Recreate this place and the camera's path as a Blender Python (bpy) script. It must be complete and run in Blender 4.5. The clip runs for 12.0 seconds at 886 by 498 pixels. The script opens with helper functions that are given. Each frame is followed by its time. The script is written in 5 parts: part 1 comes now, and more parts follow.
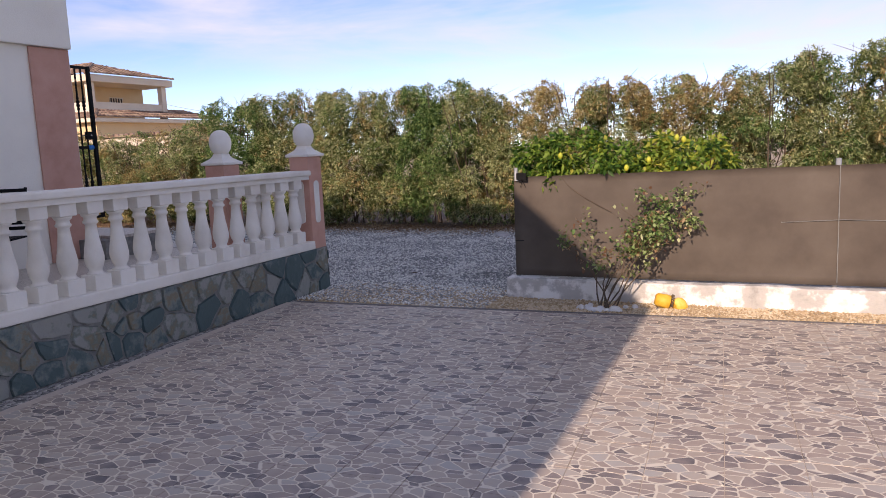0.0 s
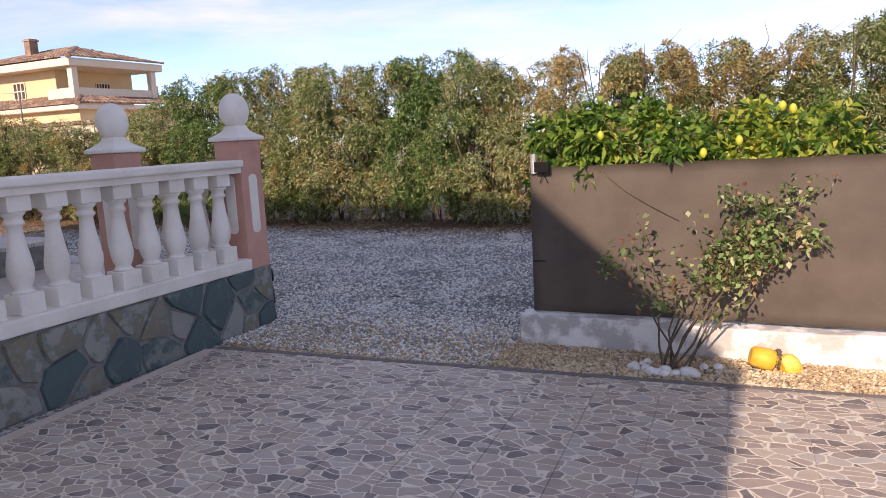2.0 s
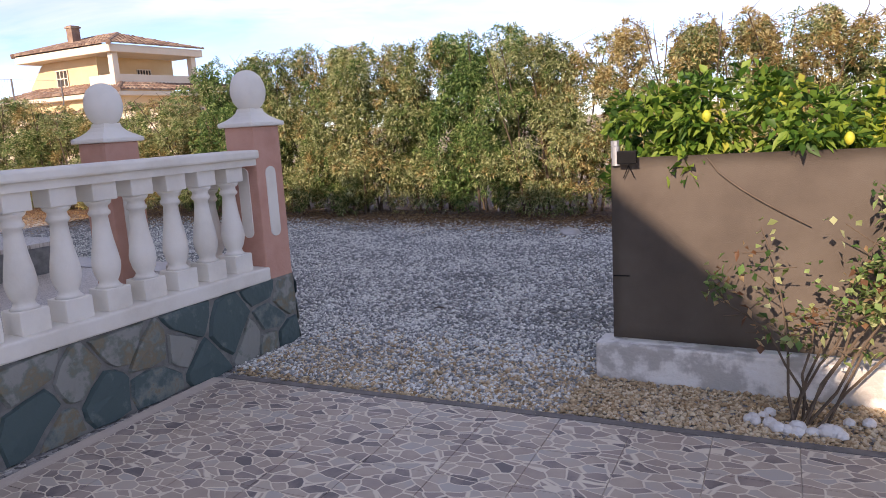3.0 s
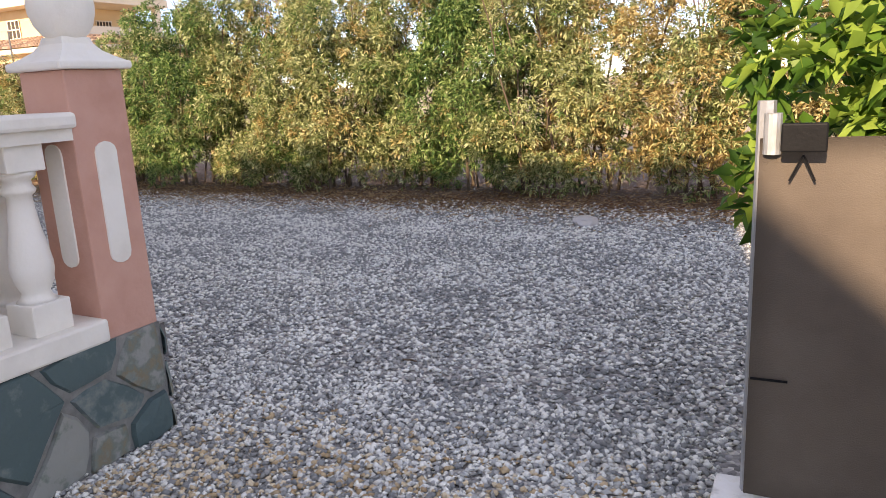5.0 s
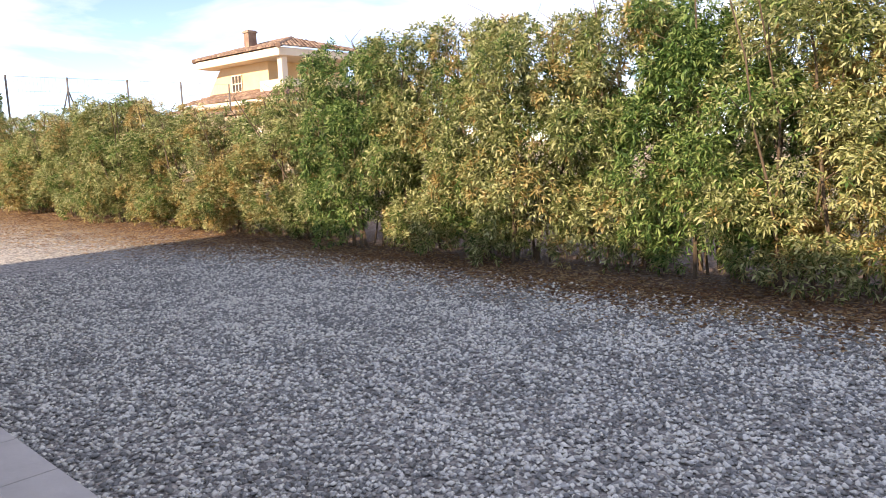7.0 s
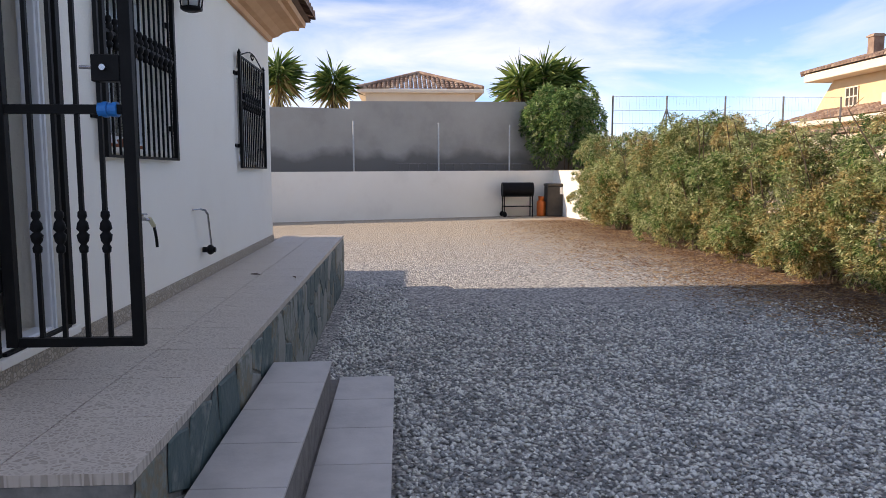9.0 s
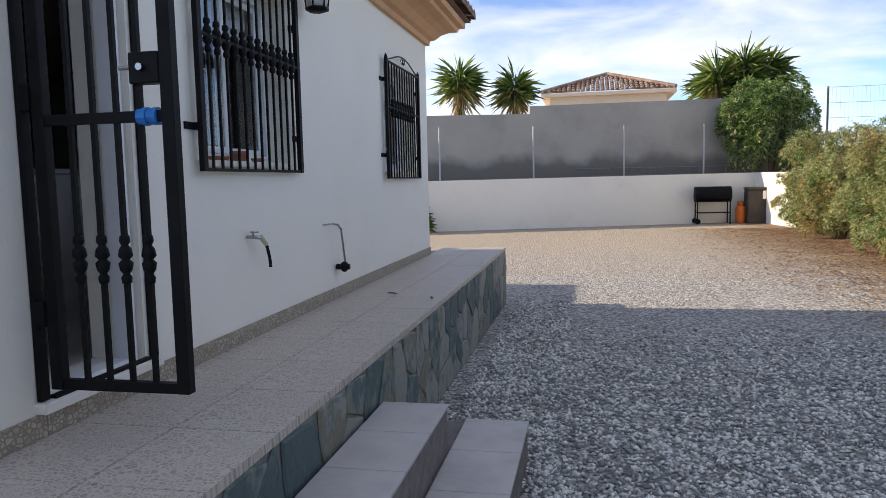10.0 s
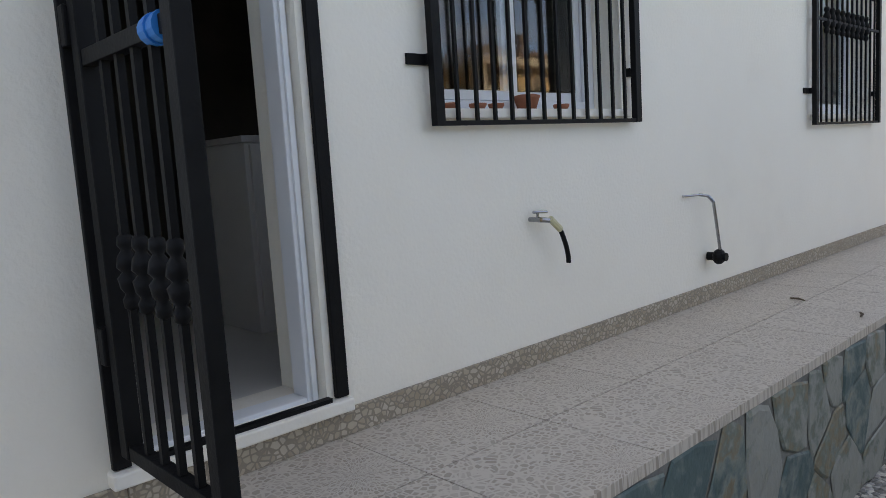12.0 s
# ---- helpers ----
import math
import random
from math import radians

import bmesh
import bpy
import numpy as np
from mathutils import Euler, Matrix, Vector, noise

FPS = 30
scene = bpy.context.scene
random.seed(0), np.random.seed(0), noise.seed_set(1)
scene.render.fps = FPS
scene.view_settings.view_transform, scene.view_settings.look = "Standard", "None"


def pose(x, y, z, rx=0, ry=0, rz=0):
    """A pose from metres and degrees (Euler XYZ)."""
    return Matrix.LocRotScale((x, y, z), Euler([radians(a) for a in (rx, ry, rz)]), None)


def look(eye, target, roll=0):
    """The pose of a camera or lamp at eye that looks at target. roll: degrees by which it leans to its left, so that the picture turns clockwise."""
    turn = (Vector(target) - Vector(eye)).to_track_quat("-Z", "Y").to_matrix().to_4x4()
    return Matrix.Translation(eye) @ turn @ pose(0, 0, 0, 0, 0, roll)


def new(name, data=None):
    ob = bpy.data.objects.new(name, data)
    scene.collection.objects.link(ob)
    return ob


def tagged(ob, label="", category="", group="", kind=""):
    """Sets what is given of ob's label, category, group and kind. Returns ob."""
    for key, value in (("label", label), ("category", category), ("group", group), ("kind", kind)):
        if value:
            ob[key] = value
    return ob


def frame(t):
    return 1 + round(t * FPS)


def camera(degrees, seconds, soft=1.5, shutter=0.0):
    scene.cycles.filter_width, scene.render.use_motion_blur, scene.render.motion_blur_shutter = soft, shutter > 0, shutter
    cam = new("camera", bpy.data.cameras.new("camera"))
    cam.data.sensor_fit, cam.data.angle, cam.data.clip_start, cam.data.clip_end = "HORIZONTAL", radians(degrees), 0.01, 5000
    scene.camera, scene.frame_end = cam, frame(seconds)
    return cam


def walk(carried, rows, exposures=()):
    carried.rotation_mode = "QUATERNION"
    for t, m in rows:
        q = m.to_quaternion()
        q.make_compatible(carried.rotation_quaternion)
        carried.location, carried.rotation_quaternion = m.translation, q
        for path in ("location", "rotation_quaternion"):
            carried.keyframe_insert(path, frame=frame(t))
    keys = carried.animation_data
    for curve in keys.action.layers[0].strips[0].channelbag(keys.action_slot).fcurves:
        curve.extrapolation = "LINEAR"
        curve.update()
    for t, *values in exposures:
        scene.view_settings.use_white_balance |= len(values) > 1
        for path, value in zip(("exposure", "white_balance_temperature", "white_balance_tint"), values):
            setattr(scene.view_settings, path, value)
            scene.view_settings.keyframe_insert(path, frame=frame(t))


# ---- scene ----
cam = camera(62.9, 12.0, soft=0.6)
PATH = [
    (0, (1.315, 0.179, 1.597), (0.492, 1.981, 1.321), -2.5),
    (0.5, (1.095, 0.754, 1.588), (0.223, 2.527, 1.277), -1.3),
    (1, (0.9, 1.34, 1.602), (0.113, 3.153, 1.296), -0.2),
    (1.5, (0.742, 1.943, 1.546), (-0.157, 3.709, 1.272), -1.8),
    (2, (0.493, 2.454, 1.519), (-0.354, 4.24, 1.211), -2.9),
    (2.5, (0.199, 2.868, 1.525), (-0.628, 4.658, 1.193), -3.0),
    (3, (-0.023, 3.356, 1.518), (-0.971, 5.083, 1.174), -3.4),
    (3.2, (-0.103, 3.549, 1.483), (-1.085, 5.256, 1.136), -2.7),
    (4.8, (-0.867, 5.118, 1.438), (-1.797, 6.836, 1.01), -2.7),
    (5, (-0.991, 5.300, 1.449), (-1.898, 7.025, 1.001), -2.9),
    (5.5, (-1.279, 5.743, 1.425), (-2.324, 7.383, 0.958), -4.1),
    (6, (-1.610, 6.194, 1.420), (-2.627, 7.874, 1.040), -2.1),
    (6.5, (-1.896, 6.653, 1.436), (-2.990, 8.292, 1.094), -3.1),
    (7, (-2.172, 7.073, 1.449), (-3.512, 8.530, 1.162), -2.1),
    (7.5, (-2.517, 7.439, 1.459), (-4.056, 8.683, 1.169), -1.9),
    (7.7, (-2.696, 7.576, 1.469), (-4.360, 8.647, 1.177), -1.9),
    (9.3, (-4.090, 8.187, 1.569), (-6.081, 8.135, 1.392), -1.1),
    (9.5, (-4.215, 8.270, 1.566), (-6.202, 8.109, 1.41), -2.1),
    (10, (-4.607, 8.374, 1.572), (-6.558, 7.972, 1.385), -1.3),
    (10.5, (-5.007, 8.440, 1.587), (-6.900, 7.821, 1.411), -2.2),
    (11, (-5.419, 8.495, 1.593), (-7.131, 7.481, 1.388), -3.2),
    (11.5, (-5.819, 8.413, 1.549), (-7.338, 7.126, 1.362), -2.3),
    (12, (-6.184, 8.291, 1.535), (-7.538, 6.840, 1.29), -3.6),
]
walk(cam, [(t, look(eye, target, roll)) for t, eye, target, roll in PATH],
     [(0.0, 0.45, 6750, 27), (2.0, 0.70, 6800, 27), (3.2, 0.98, 6950, 25), (4.8, 1.48, 7700, 21), (5.5, 1.45, 7700, 21), (7.5, 1.22, 7300, 20), (9.3, 0.80, 6750, 17), (10.5, 1.02, 6850, 13), (12.0, 1.35, 7500, 11)])

# ---------------- light ----------------
SUN_EL, SUN_AZ = radians(26), radians(180)      # low winter sun standing behind the houses (from -y)
world = bpy.data.worlds.new("sky")
scene.world = world
world.use_nodes = True
wn, wl = world.node_tree.nodes, world.node_tree.links
wn.clear()
w_out = wn.new("ShaderNodeOutputWorld")
w_bg = wn.new("ShaderNodeBackground")
w_sky = wn.new("ShaderNodeTexSky")
w_sky.sky_type, w_sky.sun_disc = "NISHITA", False
w_sky.sun_elevation, w_sky.sun_rotation = SUN_EL, SUN_AZ
w_sky.altitude = 1200
w_sky.air_density, w_sky.dust_density, w_sky.ozone_density = 0.58, 0.0, 1.7
w_tc = wn.new("ShaderNodeTexCoord")
w_map = wn.new("ShaderNodeMapping")
w_map.inputs["Scale"].default_value = (1.6, 2.6, 9.0)
w_map.inputs["Rotation"].default_value = (0.12, 0.16, 0.5)
w_n = wn.new("ShaderNodeTexNoise")
w_n.inputs["Scale"].default_value, w_n.inputs["Detail"].default_value, w_n.inputs["Roughness"].default_value = 1.5, 9, 0.55
w_n.inputs["Distortion"].default_value = 0.5
w_r = wn.new("ShaderNodeValToRGB")
w_r.color_ramp.elements[0].position, w_r.color_ramp.elements[1].position = 0.41, 0.75
w_mix = wn.new("ShaderNodeMix")
w_mix.data_type = "RGBA"
w_mix.inputs["B"].default_value = (4.15, 4.35, 4.7, 1)
wl.new(w_tc.outputs["Generated"], w_map.inputs["Vector"])
wl.new(w_map.outputs["Vector"], w_n.inputs["Vector"])
wl.new(w_n.outputs["Fac"], w_r.inputs["Fac"])
wl.new(w_r.outputs["Color"], w_mix.inputs["Factor"])
wl.new(w_sky.outputs["Color"], w_mix.inputs["A"])
wl.new(w_mix.outputs["Result"], w_bg.inputs["Color"])
w_bg.inputs["Strength"].default_value = 0.15
wl.new(w_bg.outputs["Background"], w_out.inputs["Surface"])

sun = new("sun", bpy.data.lights.new("sun", "SUN"))
sun.data.energy, sun.data.angle, sun.data.color = 3.6, radians(0.6), (1.0, 0.87, 0.68)
sun.matrix_world = look((0, -40 * math.cos(SUN_EL), 40 * math.sin(SUN_EL)), (0, 0, 0))


# ---------------- materials ----------------
def mat(name, colors, scale=4.0, rough=0.8, bump=0.2, bscale=60.0, metal=0.0, spec=0.4, island=0.0, obj_random=0.0, detail=6, bdist=0.01):
    """Two-scale mottled surface from a list of colours; island / obj_random: how far loose pieces vary."""
    m = bpy.data.materials.new(name)
    m.use_nodes = True
    n, l = m.node_tree.nodes, m.node_tree.links
    b = n["Principled BSDF"]
    b.inputs["Roughness"].default_value, b.inputs["Metallic"].default_value = rough, metal
    b.inputs["Specular IOR Level"].default_value = spec
    g = n.new("ShaderNodeNewGeometry")
    t = n.new("ShaderNodeTexNoise")
    t.inputs["Scale"].default_value, t.inputs["Detail"].default_value, t.inputs["Roughness"].default_value = scale, detail, 0.6
    l.new(g.outputs["Position"], t.inputs["Vector"])
    ramp = n.new("ShaderNodeValToRGB")
    e = ramp.color_ramp.elements
    for i, c in enumerate(colors):
        p = 0.3 + 0.4 * i / max(1, len(colors) - 1)
        if i < 2:
            e[i].position, e[i].color = p, (*c, 1)
        else:
            e.new(p).color = (*c, 1)
    if len(colors) == 1:
        e[1].color = (*[0.85 * v for v in colors[0]], 1)
    fac = t.outputs["Fac"]
    for src, k in ((g.outputs["Random Per Island"], island), (None, obj_random)):
        if k:
            if src is None:
                src = n.new("ShaderNodeObjectInfo").outputs["Random"]
            mr = n.new("ShaderNodeMapRange")
            mr.inputs["To Min"].default_value, mr.inputs["To Max"].default_value = -k / 2, k / 2
            l.new(src, mr.inputs["Value"])
            ad = n.new("ShaderNodeMath")
            l.new(fac, ad.inputs[0])
            l.new(mr.outputs["Result"], ad.inputs[1])
            fac = ad.outputs[0]
    l.new(fac, ramp.inputs["Fac"])
    l.new(ramp.outputs["Color"], b.inputs["Base Color"])
    if bump:
        t2 = n.new("ShaderNodeTexNoise")
        t2.inputs["Scale"].default_value, t2.inputs["Detail"].default_value = bscale, 4
        l.new(g.outputs["Position"], t2.inputs["Vector"])
        bp = n.new("ShaderNodeBump")
        bp.inputs["Strength"].default_value, bp.inputs["Distance"].default_value = bump, bdist
        l.new(t2.outputs["Fac"], bp.inputs["Height"])
        l.new(bp.outputs["Normal"], b.inputs["Normal"])
    return m


def cell_tile_mat(name, stones, grout, scale, edge, stretch=(1, 1, 1), rough=0.45, bump=0.25, rings=0.0):
    """A printed paving pattern of irregular cells with grout between them."""
    m = mat(name, stones, 9.0, rough, 0)
    n, l = m.node_tree.nodes, m.node_tree.links
    b = n["Principled BSDF"]
    g = n.new("ShaderNodeNewGeometry")
    mp = n.new("ShaderNodeMapping")
    mp.inputs["Scale"].default_value = stretch
    wob = n.new("ShaderNodeTexNoise")
    wob.inputs["Scale"].default_value = 6.0
    l.new(g.outputs["Position"], wob.inputs["Vector"])
    va = n.new("ShaderNodeVectorMath")
    va.operation = "MULTIPLY_ADD"
    va.inputs[1].default_value = (0.06, 0.06, 0.0)
    l.new(wob.outputs["Color"], va.inputs[0])
    l.new(g.outputs["Position"], va.inputs[2])
    l.new(va.outputs["Vector"], mp.inputs["Vector"])
    coords = mp.outputs["Vector"]
    if rings:               # cells laid in circles round the middle of each square of that size
        def calc(op, a, b=None):
            q = n.new("ShaderNodeMath")
            q.operation = op
            for k, v in enumerate((a, b)):
                if v is None:
                    continue
                if isinstance(v, (int, float)):
                    q.inputs[k].default_value = v
                else:
                    l.new(v, q.inputs[k])
            return q.outputs[0]
        xyz = n.new("ShaderNodeSeparateXYZ")
        l.new(g.outputs["Position"], xyz.inputs["Vector"])
        fx_, fy_ = [calc("SUBTRACT", calc("FRACT", calc("DIVIDE", xyz.outputs[k], rings)), 0.5) for k in ("X", "Y")]
        r_ = calc("SQRT", calc("ADD", calc("MULTIPLY", fx_, fx_), calc("MULTIPLY", fy_, fy_)))
        cmb = n.new("ShaderNodeCombineXYZ")
        l.new(calc("MULTIPLY", r_, 24.0), cmb.inputs["X"])
        l.new(calc("MULTIPLY", calc("ARCTAN2", fy_, fx_), 10.0), cmb.inputs["Y"])
        coords = cmb.outputs["Vector"]
    col = n.new("ShaderNodeTexVoronoi")
    col.inputs["Scale"].default_value = scale
    de = n.new("ShaderNodeTexVoronoi")
    de.feature = "DISTANCE_TO_EDGE"
    de.inputs["Scale"].default_value = scale
    for v in (col, de):
        l.new(coords, v.inputs["Vector"])
    ramp = next(x for x in n if x.bl_idname == "ShaderNodeValToRGB")
    sep = n.new("ShaderNodeSeparateColor")
    l.new(col.outputs["Color"], sep.inputs["Color"])
    old = ramp.inputs["Fac"].links[0].from_socket
    mixv = n.new("ShaderNodeMix")
    mixv.inputs["Factor"].default_value = 0.3
    mr0 = n.new("ShaderNodeMapRange")
    mr0.inputs["To Min"].default_value, mr0.inputs["To Max"].default_value = 0.22, 0.78
    l.new(sep.outputs["Red"], mr0.inputs["Value"])
    l.new(mr0.outputs["Result"], mixv.inputs["A"])
    l.new(old, mixv.inputs["B"])
    l.new(mixv.outputs["Result"], ramp.inputs["Fac"])
    mr = n.new("ShaderNodeMapRange")
    mr.inputs["From Min"].default_value, mr.inputs["From Max"].default_value = edge * 0.5, edge
    l.new(de.outputs["Distance"], mr.inputs["Value"])
    mx = n.new("ShaderNodeMix")
    mx.data_type = "RGBA"
    mx.inputs["A"].default_value = (*grout, 1)
    l.new(mr.outputs["Result"], mx.inputs["Factor"])
    l.new(ramp.outputs["Color"], mx.inputs["B"])
    l.new(mx.outputs["Result"], b.inputs["Base Color"])
    bp = n.new("ShaderNodeBump")
    bp.inputs["Strength"].default_value, bp.inputs["Distance"].default_value = bump, 0.004
    l.new(mr.outputs["Result"], bp.inputs["Height"])
    l.new(bp.outputs["Normal"], b.inputs["Normal"])
    return m


def ground_mat():
    """Crushed stone over sandy soil: stones as cells, sandy and reddish stretches between them."""
    m = bpy.data.materials.new("gravel_ground")
    m.use_nodes = True
    n, l = m.node_tree.nodes, m.node_tree.links
    b = n["Principled BSDF"]
    b.inputs["Roughness"].default_value = 0.95
    g = n.new("ShaderNodeNewGeometry")
    vo = n.new("ShaderNodeTexVoronoi")
    vo.inputs["Scale"].default_value = 38
    l.new(g.outputs["Position"], vo.inputs["Vector"])
    sep = n.new("ShaderNodeSeparateColor")
    l.new(vo.outputs["Color"], sep.inputs["Color"])
    r = n.new("ShaderNodeValToRGB")
    e = r.color_ramp.elements
    e[0].position, e[0].color = 0.0, (0.14, 0.135, 0.13, 1)
    e[1].position, e[1].color = 1.0, (0.62, 0.59, 0.53, 1)
    e.new(0.5).color = (0.34, 0.325, 0.31, 1)
    l.new(sep.outputs["Red"], r.inputs["Fac"])
    big = n.new("ShaderNodeTexNoise")
    big.inputs["Scale"].default_value, big.inputs["Detail"].default_value = 0.55, 7
    l.new(g.outputs["Position"], big.inputs["Vector"])
    sx = n.new("ShaderNodeSeparateXYZ")
    l.new(g.outputs["Position"], sx.inputs["Vector"])

    def span(sock, lo, hi, wob):
        ad = n.new("ShaderNodeMath")
        ad.operation = "MULTIPLY_ADD"
        l.new(big.outputs["Fac"], ad.inputs[0])
        ad.inputs[1].default_value = wob
        l.new(sock, ad.inputs[2])
        mr = n.new("ShaderNodeMapRange")
        mr.inputs["From Min"].default_value, mr.inputs["From Max"].default_value = lo, hi
        l.new(ad.outputs[0], mr.inputs["Value"])
        return mr.outputs["Result"]

    def over(fac, base, colour):
        mx = n.new("ShaderNodeMix")
        mx.data_type = "RGBA"
        l.new(fac, mx.inputs["Factor"])
        l.new(base, mx.inputs["A"])
        mx.inputs["B"].default_value = (*colour, 1)
        return mx.outputs["Result"]

    half = n.new("ShaderNodeMath")
    half.operation = "MULTIPLY"
    half.inputs[1].default_value = 0.7
    l.new(span(sx.outputs["X"], -11.5, -19.0, 7.0), half.inputs[0])
    c = over(half.outputs[0], r.outputs["Color"], (0.43, 0.35, 0.25))       # sandy yard at the far end
    soil = n.new("ShaderNodeMath")
    soil.operation = "MULTIPLY"
    soil.inputs[1].default_value = 0.8
    l.new(span(sx.outputs["Y"], 13.2, 14.1, 1.4), soil.inputs[0])
    c = over(soil.outputs[0], c, (0.17, 0.095, 0.06))                        # earth along the hedge
    c = over(span(sx.outputs["Y"], 17.0, 21.0, 2.0), c, (0.42, 0.34, 0.24))  # pale fields beyond
    l.new(c, b.inputs["Base Color"])
    bp = n.new("ShaderNodeBump")
    bp.inputs["Strength"].default_value, bp.inputs["Distance"].default_value = 1.0, 0.02
    bp.invert = True
    l.new(vo.outputs["Distance"], bp.inputs["Height"])
    l.new(bp.outputs["Normal"], b.inputs["Normal"])
    return m


def glass_mat():
    m = bpy.data.materials.new("glass")
    m.use_nodes = True
    b = m.node_tree.nodes["Principled BSDF"]
    b.inputs["Base Color"].default_value = (0.85, 0.9, 0.92, 1)
    b.inputs["Roughness"].default_value = 0.03
    b.inputs["Transmission Weight"].default_value = 1.0
    b.inputs["IOR"].default_value = 1.45
    return m


def leaf_mat(name, colors, island=0.7):
    m = mat(name, colors, 1.2, 0.5, 0, island=island, spec=0.35)
    b = m.node_tree.nodes["Principled BSDF"]
    b.inputs["Subsurface Weight"].default_value = 0.0
    n, l = m.node_tree.nodes, m.node_tree.links
    tr = n.new("ShaderNodeBsdfTranslucent")
    ramp = next(x for x in n if x.bl_idname == "ShaderNodeValToRGB")
    l.new(ramp.outputs["Color"], tr.inputs["Color"])
    mx = n.new("ShaderNodeMixShader")
    mx.inputs["Fac"].default_value = 0.38
    l.new(b.outputs["BSDF"], mx.inputs[1])
    l.new(tr.outputs["BSDF"], mx.inputs[2])
    l.new(mx.outputs["Shader"], n["Material Output"].inputs["Surface"])
    return m


M_GROUND = ground_mat()
M_PEBBLE = mat("crushed_stone", [(0.265, 0.27, 0.262), (0.545, 0.545, 0.52), (0.86, 0.85, 0.785)], 1.5, 0.9, 0.3, 90, island=0.75)
M_TAN_PEBBLE = mat("tan_pebbles", [(0.42, 0.30, 0.17), (0.58, 0.44, 0.27), (0.72, 0.60, 0.42)], 2.0, 0.85, 0.2, 90, island=0.55)
M_TILE = cell_tile_mat("crazy_paving_tile", [(0.16, 0.14, 0.14), (0.33, 0.27, 0.24), (0.41, 0.33, 0.275), (0.49, 0.41, 0.335), (0.45, 0.42, 0.385)], (0.72, 0.645, 0.53), 13.0, 0.06, (0.8, 1.25, 1))
M_FLOOR = cell_tile_mat("pebble_pattern_tile", [(0.33, 0.285, 0.235), (0.40, 0.35, 0.295), (0.48, 0.425, 0.36)], (0.56, 0.505, 0.44), 1.0, 0.16, (1, 1, 1), 0.4, 0.3, rings=0.50)
M_SKIRT = cell_tile_mat("pebble_skirting", [(0.34, 0.28, 0.20), (0.44, 0.37, 0.28), (0.50, 0.44, 0.36)], (0.27, 0.23, 0.18), 42, 0.16, (1, 1, 1.2), 0.5, 0.4)
M_STEP = mat("grey_step_tile", [(0.40, 0.38, 0.36), (0.50, 0.47, 0.445), (0.56, 0.53, 0.50)], 3.0, 0.45, 0.15, 40)
M_SLATE = mat("slate_stone", [(0.075, 0.115, 0.115), (0.13, 0.165, 0.16), (0.20, 0.225, 0.20), (0.21, 0.175, 0.115), (0.16, 0.185, 0.16), (0.27, 0.275, 0.25)], 9.0, 0.6, 0.8, 14, obj_random=0.7, bdist=0.015)
M_MORTAR = mat("mortar", [(0.15, 0.15, 0.14), (0.28, 0.275, 0.255)], 12, 0.95, 0.5, 60)
M_JOINT = mat("tile_joint", [(0.56, 0.48, 0.41), (0.64, 0.56, 0.48)], 12, 0.95, 0.4, 60)
M_WHITE = mat("white_masonry_paint", [(0.70, 0.655, 0.575), (0.81, 0.77, 0.69), (0.85, 0.815, 0.745)], 2.5, 0.75, 0.2, 45)
M_HOUSE = mat("white_render", [(0.80, 0.755, 0.665), (0.87, 0.83, 0.735), (0.89, 0.855, 0.765)], 0.7, 0.85, 0.25, 70)
M_PEEL = mat("peeling_white_paint", [(0.36, 0.34, 0.31), (0.47, 0.45, 0.41), (0.50, 0.47, 0.43), (0.80, 0.77, 0.72), (0.83, 0.81, 0.77), (0.76, 0.70, 0.61)], 4.5, 0.85, 0.8, 30, detail=9)
M_PINK = mat("pink_render", [(0.50, 0.26, 0.19), (0.58, 0.32, 0.245), (0.62, 0.36, 0.28)], 3.0, 0.85, 0.25, 60)
M_PEACH = mat("peach_cornice_paint", [(0.62, 0.34, 0.17), (0.70, 0.41, 0.22)], 3.0, 0.7, 0.1, 50)
M_CREAM = mat("cream_villa_render", [(0.74, 0.52, 0.28), (0.80, 0.60, 0.35)], 0.8, 0.9, 0.1, 30)
M_CREAM_TRIM = mat("pale_villa_trim", [(0.72, 0.60, 0.46), (0.78, 0.68, 0.54)], 1.0, 0.85, 0.1, 30)
M_ROOF = mat("clay_roof_tile", [(0.18, 0.115, 0.085), (0.27, 0.18, 0.13), (0.39, 0.29, 0.21)], 2.0, 0.85, 0.3, 30, island=0.4)
M_BLACK = mat("black_iron_paint", [(0.006, 0.006, 0.0065), (0.011, 0.011, 0.0115)], 8, 0.5, 0.1, 80, spec=0.12)
M_BLUE = mat("blue_tape", [(0.01, 0.16, 0.50), (0.02, 0.22, 0.60)], 20, 0.4, 0.1)
M_ALU = mat("white_aluminium", [(0.72, 0.74, 0.76), (0.80, 0.81, 0.82)], 4, 0.35, 0.0)
M_CHROME = mat("chrome", [(0.32, 0.32, 0.33), (0.45, 0.45, 0.46)], 20, 0.25, 0.05, metal=1.0)
# room dimness put into the colour; also the bin's dark plastic
M_DARK = mat("dim_room_and_dark_bin", [(0.05, 0.043, 0.036), (0.09, 0.075, 0.06)], 2, 0.9, 0.1)
M_CABINET = mat("grey_cabinet", [(0.55, 0.53, 0.50), (0.62, 0.60, 0.57)], 2, 0.5, 0.05)
M_GLASS = glass_mat()
M_SCREEN = mat("brown_shade_cloth", [(0.082, 0.064, 0.050), (0.112, 0.090, 0.070), (0.138, 0.113, 0.089)], 1.6, 0.9, 0.5, 260, bdist=0.004)
M_GREYWALL = mat("grey_rendered_block", [(0.27, 0.255, 0.23), (0.345, 0.33, 0.30), (0.385, 0.37, 0.335)], 0.6, 0.95, 0.4, 25)


